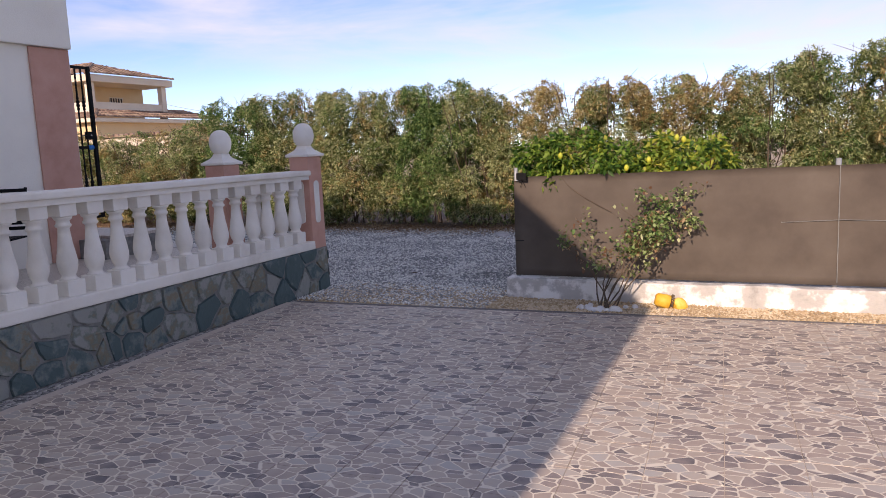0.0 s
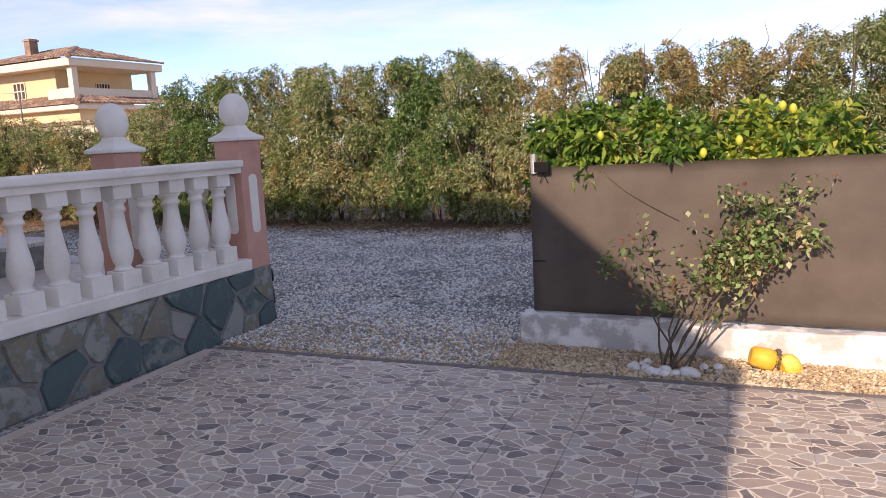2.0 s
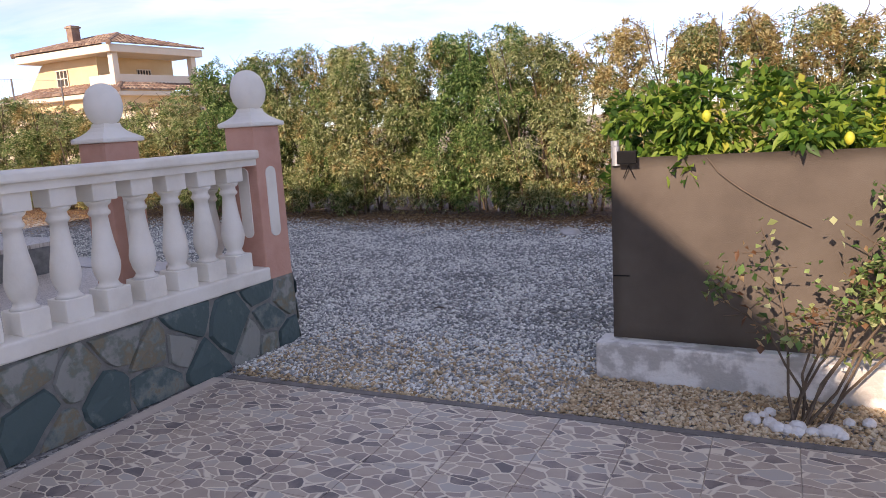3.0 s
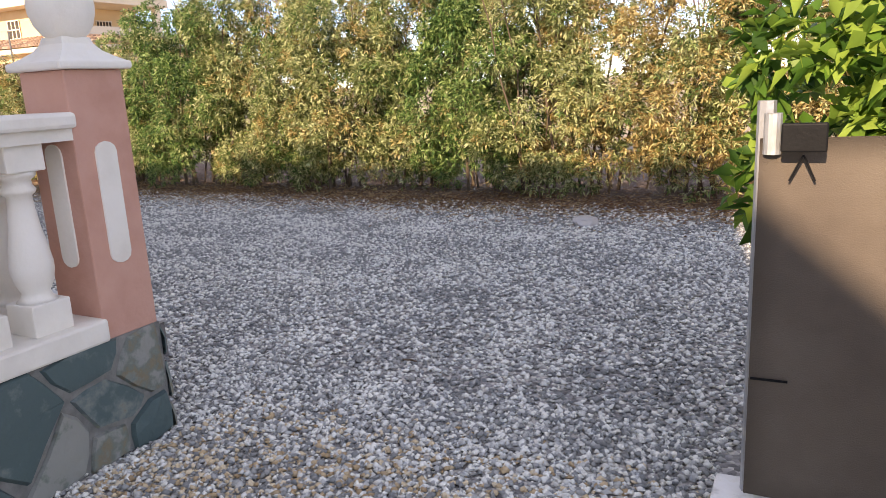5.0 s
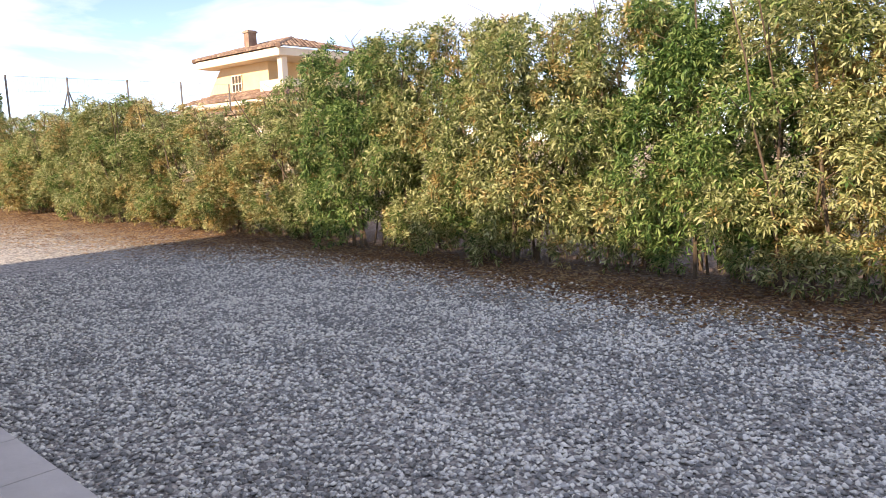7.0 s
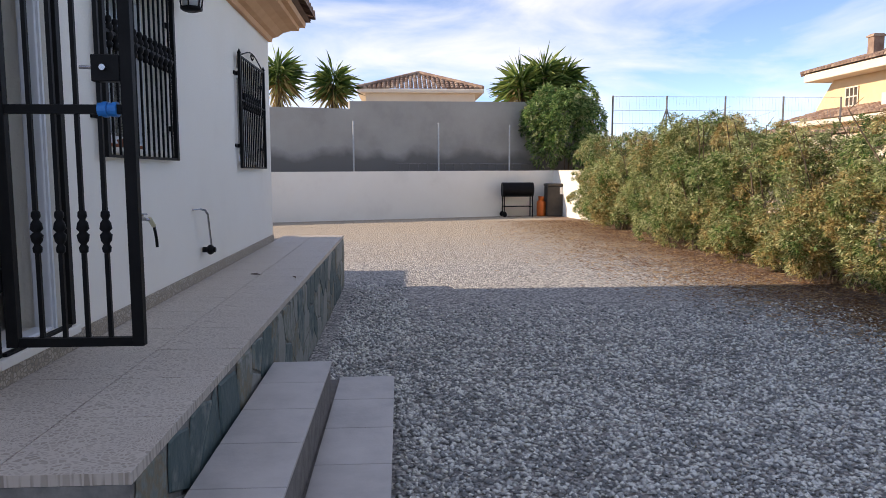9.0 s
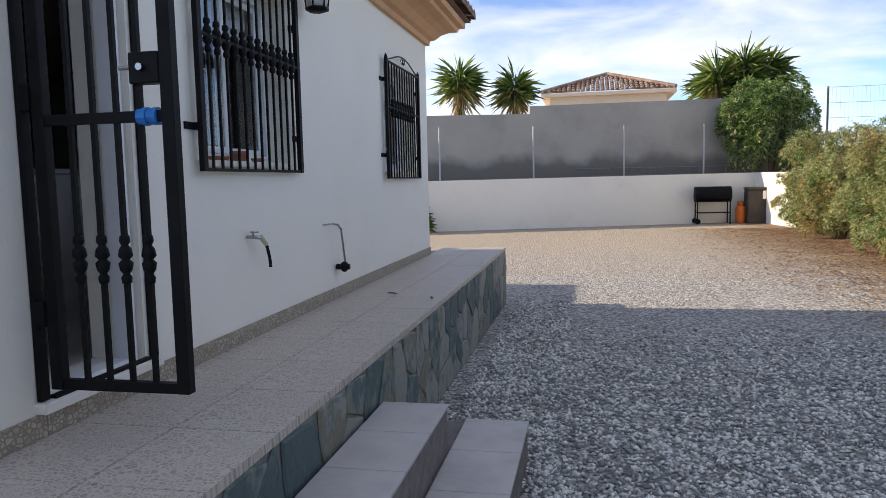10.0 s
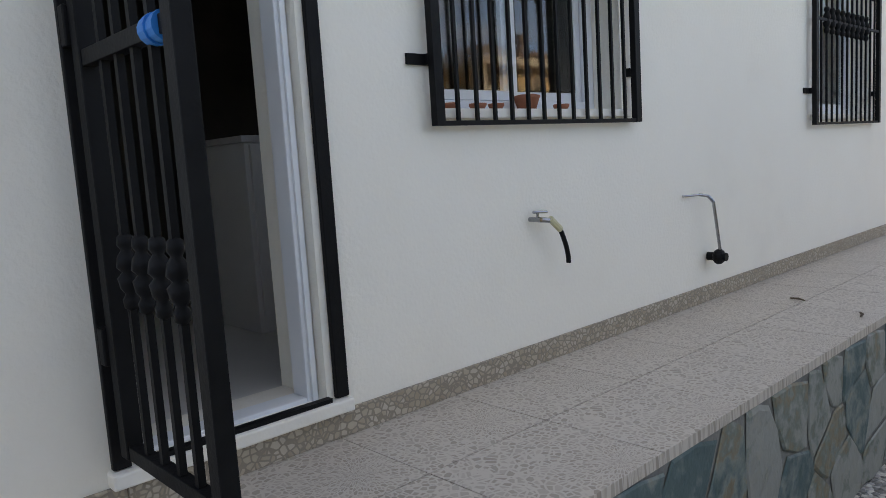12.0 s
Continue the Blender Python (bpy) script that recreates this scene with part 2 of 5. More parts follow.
def damp_foot(m, colour, foot, reach):
    """Rising damp: a dark stain with a ragged upper edge along the foot of a wall."""
    n, l = m.node_tree.nodes, m.node_tree.links
    b = n["Principled BSDF"]
    base = b.inputs["Base Color"].links[0].from_socket
    g = n.new("ShaderNodeNewGeometry")
    t = n.new("ShaderNodeTexNoise")
    t.inputs["Scale"].default_value, t.inputs["Detail"].default_value = 0.9, 5
    l.new(g.outputs["Position"], t.inputs["Vector"])
    z = n.new("ShaderNodeSeparateXYZ")
    l.new(g.outputs["Position"], z.inputs["Vector"])
    ad = n.new("ShaderNodeMath")
    ad.operation = "MULTIPLY_ADD"
    l.new(t.outputs["Fac"], ad.inputs[0])
    ad.inputs[1].default_value = -1.1
    l.new(z.outputs["Z"], ad.inputs[2])
    mr = n.new("ShaderNodeMapRange")
    mr.inputs["From Min"].default_value, mr.inputs["From Max"].default_value = foot + reach, foot
    l.new(ad.outputs[0], mr.inputs["Value"])
    mx = n.new("ShaderNodeMix")
    mx.data_type = "RGBA"
    l.new(mr.outputs["Result"], mx.inputs["Factor"])
    l.new(base, mx.inputs["A"])
    mx.inputs["B"].default_value = (*colour, 1)
    l.new(mx.outputs["Result"], b.inputs["Base Color"])


damp_foot(M_GREYWALL, (0.17, 0.16, 0.145), 1.45, 0.35)
M_STEEL = mat("galvanised_post", [(0.35, 0.36, 0.37), (0.48, 0.49, 0.50)], 15, 0.5, 0.1, metal=0.6)
M_BARK = mat("bark", [(0.09, 0.065, 0.045), (0.17, 0.125, 0.085)], 12, 0.95, 0.6, 40)
M_LEAF = leaf_mat("green_leaf", [(0.048, 0.105, 0.028), (0.125, 0.235, 0.06), (0.31, 0.41, 0.145)])
M_OLIVE = leaf_mat("olive_leaf", [(0.12, 0.155, 0.05), (0.31, 0.345, 0.13), (0.55, 0.57, 0.30)])
M_DRY = leaf_mat("dry_leaf", [(0.25, 0.165, 0.06), (0.48, 0.375, 0.14), (0.66, 0.56, 0.28)])
M_LITTER = leaf_mat("fallen_leaf", [(0.17, 0.085, 0.045), (0.32, 0.18, 0.09), (0.50, 0.36, 0.20)])
M_LEMONLEAF = leaf_mat("lemon_leaf", [(0.035, 0.09, 0.014), (0.09, 0.20, 0.025), (0.26, 0.37, 0.06)])
M_LEMONYOUNG = leaf_mat("young_lemon_leaf", [(0.14, 0.22, 0.02), (0.30, 0.38, 0.04), (0.50, 0.50, 0.08)])
M_YUCCA = leaf_mat("yucca_leaf", [(0.07, 0.13, 0.03), (0.15, 0.24, 0.055), (0.32, 0.38, 0.11)])
M_LEMON = mat("lemon_skin", [(0.36, 0.42, 0.04), (0.58, 0.52, 0.05)], 10, 0.45, 0.2, 120)
M_STONEWHITE = mat("white_cobble", [(0.62, 0.60, 0.57), (0.80, 0.78, 0.75)], 9, 0.8, 0.3, 40)
M_YELLOW = mat("ochre_glazed_pot", [(0.72, 0.36, 0.02), (0.80, 0.50, 0.06), (0.82, 0.66, 0.22)], 7, 0.55, 0.3, 30)
M_ORANGE = mat("orange_gas_bottle", [(0.62, 0.13, 0.02), (0.70, 0.18, 0.03)], 6, 0.5, 0.1)
M_KERB = mat("dark_kerb", [(0.14, 0.13, 0.12), (0.23, 0.21, 0.20)], 12, 0.9, 0.4, 50)
M_TERRACOTTA = mat("terracotta", [(0.30, 0.11, 0.06), (0.40, 0.17, 0.10)], 10, 0.8, 0.2)
M_LAMPGLASS = mat("frosted_lamp_glass", [(0.70, 0.72, 0.73), (0.80, 0.81, 0.82)], 10, 0.2, 0.1)


# ---------------- mesh helpers ----------------
def box(bm, x0, y0, z0, x1, y1, z1, bevel=0.0):
    r = bmesh.ops.create_cube(bm, size=1.0)
    vs = r["verts"]
    bmesh.ops.scale(bm, vec=(abs(x1 - x0), abs(y1 - y0), abs(z1 - z0)), verts=vs)
    bmesh.ops.translate(bm, vec=((x0 + x1) / 2, (y0 + y1) / 2, (z0 + z1) / 2), verts=vs)
    if bevel:
        es = list({e for v in vs for e in v.link_edges})
        bmesh.ops.bevel(bm, geom=es, offset=bevel, segments=2, affect="EDGES", profile=0.5)
    return bm


def rod(bm, a, b, r, r2=None, seg=8):
    a, b = Vector(a), Vector(b)
    m = Matrix.Translation((a + b) / 2) @ (b - a).to_track_quat("Z", "Y").to_matrix().to_4x4()
    bmesh.ops.create_cone(bm, cap_ends=True, segments=seg, radius1=r, radius2=r if r2 is None else r2, depth=(b - a).length, matrix=m)
    return bm


def lathe(bm, rings, at=(0, 0, 0), seg=16):
    """rings: (radius, height) from the bottom up."""
    prev = None
    for r, z in rings:
        row = [bm.verts.new((at[0] + r * math.cos(2 * math.pi * i / seg), at[1] + r * math.sin(2 * math.pi * i / seg), at[2] + z)) for i in range(seg)]
        if prev:
            for i in range(seg):
                bm.faces.new((prev[i], prev[(i + 1) % seg], row[(i + 1) % seg], row[i])).smooth = True
        else:
            bm.faces.new(row[::-1])
        prev = row
    bm.faces.new(prev)
    return bm


def quad(bm, *pts):
    return bm.faces.new([bm.verts.new(p) for p in pts])


def B():
    return bmesh.new()


def finish(name, bm, material):
    me = bpy.data.meshes.new(name)
    bm.normal_update()
    bm.to_mesh(me)
    bm.free()
    for mm in (material if isinstance(material, (list, tuple)) else [material]):
        me.materials.append(mm)
    return me


ORIGIN = [Vector((0, 0, 0))]     # where the group of things now being built stands


def stand(ob, at):
    ob.matrix_basis = Matrix.Translation(ORIGIN[0]) @ (at if at is not None else Matrix.Identity(4))


def thing(name, bm, material, label, category="", group="", kind="", at=None):
    ob = new(name, finish(name, bm, material))
    stand(ob, at)
    return tagged(ob, label, category, group, kind)


def holder(name, label, category="", group="", kind="", at=None):
    ob = new(name)
    ob.empty_display_size = 0.1
    stand(ob, at)
    return tagged(ob, label, category, group, kind)


def part(name, bm, material, parent, label=""):
    ob = new(name, finish(name, bm, material))
    ob.parent = parent
    return tagged(ob, label)


def raw_mesh(name, verts, faces, mats, mat_index=None):
    """A joined mesh of many small alike faces, from arrays (faces all of one size)."""
    me = bpy.data.meshes.new(name)
    nf, k = faces.shape
    me.vertices.add(len(verts))
    me.vertices.foreach_set("co", verts.astype(np.float32).ravel())
    me.loops.add(nf * k)
    me.loops.foreach_set("vertex_index", faces.astype(np.int32).ravel())
    me.polygons.add(nf)
    me.polygons.foreach_set("loop_start", np.arange(0, nf * k, k, dtype=np.int32))
    for mm in mats:
        me.materials.append(mm)
    if mat_index is not None:
        me.polygons.foreach_set("material_index", mat_index.astype(np.int32))
    me.update(calc_edges=True)
    return me


def pebbles(rng, pts, size, flat=0.75):
    """Eight-faced stones at the given places."""
    n = len(pts)
    base = np.array([(1, 0, 0), (0, 1, 0), (-1, 0, 0), (0, -1, 0), (0, 0, 1), (0, 0, -1)], float)
    f0 = np.array([(0, 1, 4), (1, 2, 4), (2, 3, 4), (3, 0, 4), (1, 0, 5), (2, 1, 5), (3, 2, 5), (0, 3, 5)])
    v = base[None] * rng.uniform(0.6, 1.25, (n, 6, 1)) + rng.normal(0, 0.15, (n, 6, 3))
    s = rng.uniform(0.55, 1.35, (n, 1, 1)) * size
    v = v * s * np.array([1, 1, flat])
    a = rng.uniform(0, 2 * np.pi, n)
    c, sn = np.cos(a)[:, None], np.sin(a)[:, None]
    x, y = v[..., 0] * c * 1.25 - v[..., 1] * sn, v[..., 0] * sn * 1.25 + v[..., 1] * c
    v = np.stack([x, y, v[..., 2]], -1) + pts[:, None, :]
    f = f0[None] + 6 * np.arange(n)[:, None, None]
    return v.reshape(-1, 3), f.reshape(-1, 3)


def leaves(rng, centres, normals, length, width, droop=0.35, spread=1.0):
    """Pointed leaves of two triangles folded along the midrib, growing out from the centres along the normals."""
    n = len(centres)
    d = normals + rng.normal(0, spread, (n, 3)) * 0.55
    d[:, 2] -= droop * rng.random(n)
    d /= np.linalg.norm(d, axis=1, keepdims=True) + 1e-9
    up = rng.normal(0, 0.6, (n, 3)) + np.array([0, 0, 1.0])
    s = np.cross(d, up)
    s /= np.linalg.norm(s, axis=1, keepdims=True) + 1e-9
    nn = np.cross(s, d)
    L = (length * rng.uniform(0.6, 1.25, n))[:, None]
    W = (width * rng.uniform(0.7, 1.2, n))[:, None]
    p0, p1 = centres, centres + d * L - np.array([0, 0, 1]) * L * 0.15
    mid = centres + d * L * 0.5
    a, b = mid + s * W / 2 + nn * W * 0.18, mid - s * W / 2 + nn * W * 0.18
    v = np.stack([p0, a, p1, b], 1).reshape(-1, 3)
    i = 4 * np.arange(n)[:, None]
    f = np.concatenate([i + np.array([[0, 1, 2]]), i + np.array([[0, 2, 3]])], 1).reshape(-1, 3)
    return v, f


def clip_poly(poly, px, py, nx, ny):
    out = []
    for i in range(len(poly)):
        a, b = poly[i], poly[(i + 1) % len(poly)]
        da, db = (a[0] - px) * nx + (a[1] - py) * ny, (b[0] - px) * nx + (b[1] - py) * ny
        if da <= 0:
            out.append(a)
        if (da < 0 < db) or (db < 0 < da):
            t = da / (da - db)
            out.append((a[0] + t * (b[0] - a[0]), a[1] + t * (b[1] - a[1])))
    return out


def rubble(rng, w, h, cell, gap):
    """Irregular flat stones that fill a wall face of w by h."""
    nx, ny = max(1, round(w / cell)), max(1, round(h / (cell * 0.8)))
    pts = [((i + 0.5 + rng.uniform(-0.42, 0.42)) * w / nx, (j + 0.5 + rng.uniform(-0.38, 0.38)) * h / ny) for i in range(nx) for j in range(ny)]
    pts = [q for q in pts if rng.random() < 0.72]
    polys = []
    for k, (x, y) in enumerate(pts):
        poly = [(0, 0), (w, 0), (w, h), (0, h)]
        for m, (u, v) in enumerate(pts):
            if m != k and abs(u - x) < cell * 3.2:
                dx, dy = u - x, v - y
                d = math.hypot(dx, dy)
                poly = clip_poly(poly, (x + u) / 2 - dx / d * gap, (y + v) / 2 - dy / d * gap, dx, dy)
        if len(poly) > 2:
            polys.append(poly)
    return polys


def clad(rng, parent, w, h, cell, to_world, depth=0.018, gap=0.008):
    """Each stone its own piece: bevelled slab with a slightly uneven face. to_world(u, v, out)."""
    for poly in rubble(rng, w, h, cell, gap):
        if len(poly) < 3:
            continue
        fine = []
        for i in range(len(poly)):
            a, b = poly[i], poly[(i + 1) % len(poly)]
            L = math.hypot(a[0] - b[0], a[1] - b[1])
            fine += [(a[0] * 0.9 + b[0] * 0.1, a[1] * 0.9 + b[1] * 0.1), (a[0] * 0.45 + b[0] * 0.55 + rng.uniform(-1, 1) * L * 0.04, a[1] * 0.45 + b[1] * 0.55 + rng.uniform(-1, 1) * L * 0.04)]
        cx, cy = sum(p[0] for p in fine) / len(fine), sum(p[1] for p in fine) / len(fine)
        d = depth * rng.uniform(0.6, 1.4)
        bm = B()
        low = [bm.verts.new(to_world(*p, 0)) for p in fine]
        top = [bm.verts.new(to_world(cx + (p[0] - cx) * 0.93, cy + (p[1] - cy) * 0.93, d * rng.uniform(0.8, 1.2))) for p in fine]
        c = bm.verts.new(to_world(cx, cy, d * 1.25))
        k = len(fine)
        for i in range(k):
            bm.faces.new((low[i], low[(i + 1) % k], top[(i + 1) % k], top[i]))
            bm.faces.new((top[i], top[(i + 1) % k], c))
        part("stone", bm, M_SLATE, parent)


def hip_slope(bm, corner, along, inward, length, run, pitch, pitch_w=0.2, course=0.42, hip_a=True, hip_b=True):
    """Rows of barrel tiles on one slope of a hipped roof."""
    along, inward, up = Vector(along), Vector(inward), Vector((0, 0, 1))
    corner = Vector(corner)
    n = max(1, int(length / pitch_w))
    for i in range(n):
        s = (i + 0.5) * length / n
        hgt = min(run, s if hip_a else run, length - s if hip_b else run)
        if hgt < 0.08:
            continue
        for j in range(max(1, math.ceil(hgt / course))):
            t0, t1 = j * course, min((j + 1) * course + 0.03, hgt)
            if t1 - t0 < 0.03:
                continue
            rows = []
            for t, lift, rad in ((t0, 0.035, 0.5), (t1, 0.0, 0.42)):
                o = corner + along * s + inward * t + up * (t * pitch + lift)
                rows.append([bm.verts.new(o + along * (math.cos(a) * rad * pitch_w) + up * (math.sin(a) * rad * pitch_w)) for a in [math.pi * k / 4 for k in range(5)]])
            for k in range(4):
                bm.faces.new((rows[0][k + 1], rows[0][k], rows[1][k], rows[1][k + 1]))
            bm.faces.new(rows[0])
    return bm

rng = np.random.default_rng(7)
rnd = random.Random(11)

# ---------------- ground ----------------
bm = B()
quad(bm, (-900, -900, 0), (900, -900, 0), (900, 900, 0), (-900, 900, 0))
thing("ground", bm, M_GROUND, "grey crushed stone and sandy earth reaching the horizon", "ground", kind="structure")


def scatter(name, x0, x1, y0, y1, n, size, material, label, thin=(1e-6, 1e-6), z=0.004):
    p = np.stack([rng.uniform(x0, x1, n), rng.uniform(y0, y1, n), rng.uniform(-0.4, 0.5, n) * size + z], 1)
    fade = np.minimum(np.clip((p[:, 0] - x0) / thin[0], 0, 1), np.clip((y1 - p[:, 1]) / thin[1], 0, 1))
    p = p[fade > rng.random(n)]
    v, f = pebbles(rng, p, size)
    return tagged(new(name, raw_mesh(name, v, f, [material])), label, "gravel", kind="stuff")


scatter("gravel", -12.5, 1.5, 8.05, 13.4, 135000, 0.0155, M_PEBBLE, "loose grey crushed stone spread over the yard", (4.5, 1.3))
scatter("gravel", -5.0, -1.25, 6.70, 8.15, 20000, 0.0145, M_PEBBLE, "loose grey crushed stone at the terrace opening")
scatter("gravel", -14.5, -8.1, 7.45, 8.15, 6000, 0.016, M_PEBBLE, "loose grey crushed stone beside the house platform", (4.0, 1e-6))
scatter("gravel", -2.0, 3.2, 6.74, 7.3, 12500, 0.0135, M_TAN_PEBBLE, "tan pebbles between tiled terrace and white kerb", (0.9, 1e-6))

scatter("gravel", -3.42, -1.2, 6.62, 7.9, 6000, 0.0145, M_TAN_PEBBLE, "tan pebbles mixed into the grey gravel at the terrace edge", (1e-6, 0.9))

# stray pale rock in the gravel
bm = B()
bmesh.ops.create_icosphere(bm, subdivisions=3, radius=0.13)
for v in bm.verts:
    v.co += v.co.normalized() * 0.05 * noise.noise(v.co * 9)
    v.co.z *= 0.5
thing("rock", bm, M_STEP, "pale flat rock lying in the gravel", "rock", at=pose(-3.0, 12.2, 0.03))

# ---------------- tiled terrace ----------------
T_ROT = pose(-3.36, 6.5, 0, 0, 0, 3.4)
bm = B()
quad(bm, *[T_ROT @ Vector(p) for p in ((-0.1, -9.0, 0.0125), (9.5, -9.0, 0.0125), (9.5, 0.0, 0.0125), (-0.1, 0.0, 0.0125))])
terrace = thing("pavement", bm, M_JOINT, "tiled driveway terrace of crazy-paving print tiles", "terrace", kind="structure")
bm = B()
v = [T_ROT @ Vector(p) for p in ((0.0, 0.003, 0.0), (9.5, 0.003, 0.0), (9.5, 0.055, 0.0), (0.0, 0.055, 0.0))]
low = [bm.verts.new((p.x, p.y, -0.05)) for p in v]
top = [bm.verts.new((p.x, p.y, 0.02)) for p in v]
bm.faces.new(top)
for i in range(4):
    bm.faces.new((low[i], low[(i + 1) % 4], top[(i + 1) % 4], top[i]))
thing("kerb", bm, M_KERB, "thin dark concrete strip edging the tiled terrace", "kerb", kind="structure")

# ---------------- balustrade ----------------
STONE_X = -3.488
bm = B()
box(bm, -3.84, -3.0, -0.1, STONE_X, 7.375, 0.505)
wall_b = thing("wall_balustrade", bm, M_MORTAR, "low stone-clad terrace wall of green and brown slate", "wall", kind="structure")
clad(rnd, wall_b, 6.96, 0.50, 0.20, lambda u, v, o: (STONE_X + 0.001 + o, 0.40 + u, 0.004 + v))
clad(rnd, wall_b, 0.37, 0.50, 0.2, lambda u, v, o: (-3.84 + u, 7.376 + o, 0.004 + v))


def pillar(x, y, label, z=0.50):
    p = holder("balustrade_pillar", label, "pillar", group="balustrade pillars", at=pose(x, y, z))
    bm = B()
    box(bm, -0.13, -0.13, 0.0, 0.13, 0.13, 1.065, 0.008)
    part("shaft", bm, M_PINK, p, "pink rendered shaft")
    bm = B()
    box(bm, -0.162, -0.162, 1.065, 0.162, 0.162, 1.098, 0.01)
    prev = None
    for w, z in ((0.150, 1.097), (0.118, 1.116), (0.088, 1.138), (0.068, 1.164), (0.060, 1.190)):
        ring = [bm.verts.new((sx * w, sy * w, z)) for sx, sy in ((-1, -1), (1, -1), (1, 1), (-1, 1))]
        if prev:
            for i in range(4):
                bm.faces.new((prev[i], prev[(i + 1) % 4], ring[(i + 1) % 4], ring[i]))
        prev = ring
    bm.faces.new(prev)
    part("cap", bm, M_WHITE, p, "white cap with hollow-curved top")
    bm = B()
    lathe(bm, [(0.052, 1.18), (0.082, 1.20), (0.106, 1.235), (0.119, 1.28), (0.121, 1.31), (0.113, 1.36), (0.092, 1.405), (0.060, 1.435), (0.030, 1.447), (0.006, 1.450)], seg=24)
    part("ball_finial", bm, M_WHITE, p, "white ball finial")
    for ax in range(4):
        bm = B()
        r, h0, h1 = 0.05, 0.29, 0.80
        pts = []
        for cz, sgn in ((h1 - r, 1), (h0 + r, -1)):
            for k in range(7):
                a = math.pi * k / 6
                pts.append((sgn * r * math.cos(a), cz + sgn * r * math.sin(a) * 0.8))
        back = [bm.verts.new((q[0], -0.129, q[1])) for q in pts]
        front = [bm.verts.new((q[0] * 0.95, -0.136, q[1])) for q in pts]
        bm.faces.new(front)
        for i in range(len(pts)):
            bm.faces.new((back[i], back[(i + 1) % len(pts)], front[(i + 1) % len(pts)], front[i]))
        bmesh.ops.rotate(bm, cent=(0, 0, 0), matrix=Matrix.Rotation(ax * math.pi / 2, 3, "Z"), verts=bm.verts)
        part("panel", bm, M_WHITE, p, "white painted oval panel")
    return p


pillar(-3.622, 7.243, "pink pillar with white ball finial at the end of the balustrade")
pillar(-4.27, 6.58, "pink pillar with white ball finial on the porch floor", 0.45)


def baluster_mesh():
    bm = B()
    box(bm, -0.072, -0.072, 0.0, 0.072, 0.072, 0.13, 0.006)
    box(bm, -0.068, -0.068, 0.645, 0.068, 0.068, 0.75, 0.006)
    lathe(bm, [(0.068, 0.13), (0.052, 0.145), (0.045, 0.165), (0.060, 0.20), (0.069, 0.245), (0.070, 0.28), (0.062, 0.345), (0.050, 0.42), (0.042, 0.50), (0.039, 0.55), (0.052, 0.562), (0.055, 0.575), (0.046, 0.59), (0.044, 0.61), (0.060, 0.625), (0.066, 0.645)], seg=14)
    return finish("baluster", bm, M_WHITE)


BAL = baluster_mesh()


def balustrade(name, label, a, b, count, first):
    """Rail, plinth and turned balusters between the points a and b (on the wall's top)."""
    a, b = Vector(a), Vector(b)
    d = (b - a).normalized()
    L = (b - a).length
    h = holder(name, label, "balustrade", at=Matrix.Translation(a) @ d.to_track_quat("X", "Z").to_matrix().to_4x4())
    bm = B()
    box(bm, 0, -0.13, 0.0, L, 0.13, 0.095, 0.012)
    part("plinth", bm, M_WHITE, h)
    bm = B()
    box(bm, 0, -0.135, 0.845, L, 0.135, 0.905, 0.015)
    box(bm, 0, -0.10, 0.80, L, 0.10, 0.846)
    part("rail", bm, M_WHITE, h)
    for i in range(count):
        o = new("baluster", BAL)
        o.parent = h
        o.location = (first + i * 0.245, 0, 0.093)
        o.scale = (1.1, 1.1, 0.945)
    return h


balustrade("balustrade", "white cast balustrade on the stone terrace wall", (-3.595, 7.12, 0.505), (-3.595, -3.0, 0.505), 40, 0.19)
balustrade("balustrade", "short white cast balustrade between two pink pillars", (-3.73, 7.12, 0.452), (-4.15, 6.70, 0.452), 2, 0.175)

# ---------------- porch floor, platform and steps ----------------
bm = B()
box(bm, -6.375, -3.0, 0.0, -3.85, 6.30, 0.45)
box(bm, -5.90, 6.30, 0.0, -3.85, 7.36, 0.45)
thing("porch_floor", bm, M_FLOOR, "tiled porch floor behind the balustrade", "floor", kind="structure")
HOUSE_AT = Vector((-0.45, -0.08, 0))
ORIGIN[0] = HOUSE_AT
PZ = 0.712
bm = B()
box(bm, -13.28, 6.40, -0.1, -5.46, 7.380, PZ - 0.035)

platform = thing("platform", bm, M_MORTAR, "raised walkway along the house, slate-clad edge", "platform", kind="structure")
clad(rnd, platform, 7.80, PZ - 0.042, 0.24, lambda u, v, o: (-13.27 + u, 7.384 + o, 0.006 + v), 0.006, 0.0025)
clad(rnd, platform, 0.97, PZ - 0.05, 0.28, lambda u, v, o: (-13.281 - o, 6.41 + u, 0.006 + v), 0.012)


def run_of_steps():
    s = holder("entrance_steps", "two broad grey-tiled steps up to the walkway", "steps")
    for nm, y0, y1, z1 in (("lower_step", 7.41, 8.11, 0.225), ("upper_step", 7.41, 7.75, 0.455)):
        bm = B()
        box(bm, -8.09 if z1 < 0.3 else -7.62, y0, -0.02, -3.77, y1 - 0.01, z1 - 0.012)
        st = part(nm, bm, M_KERB, s)
        x0 = -8.10 if z1 < 0.3 else -7.63
        yy0 = 7.755 if z1 < 0.3 else 7.41
        k = 9
        w = (-3.76 - x0) / k
        for i in range(k):
            bm = B()
            box(bm, x0 + i * w + 0.002, yy0, z1 - 0.012, x0 + (i + 1) * w - 0.002, y1, z1 + 0.004, 0.003)
            part("tile", bm, M_STEP, st)
    return s


run_of_steps()

# ---------------- house ----------------
WY = 6.57
HX0, HX1 = -12.53, -5.93


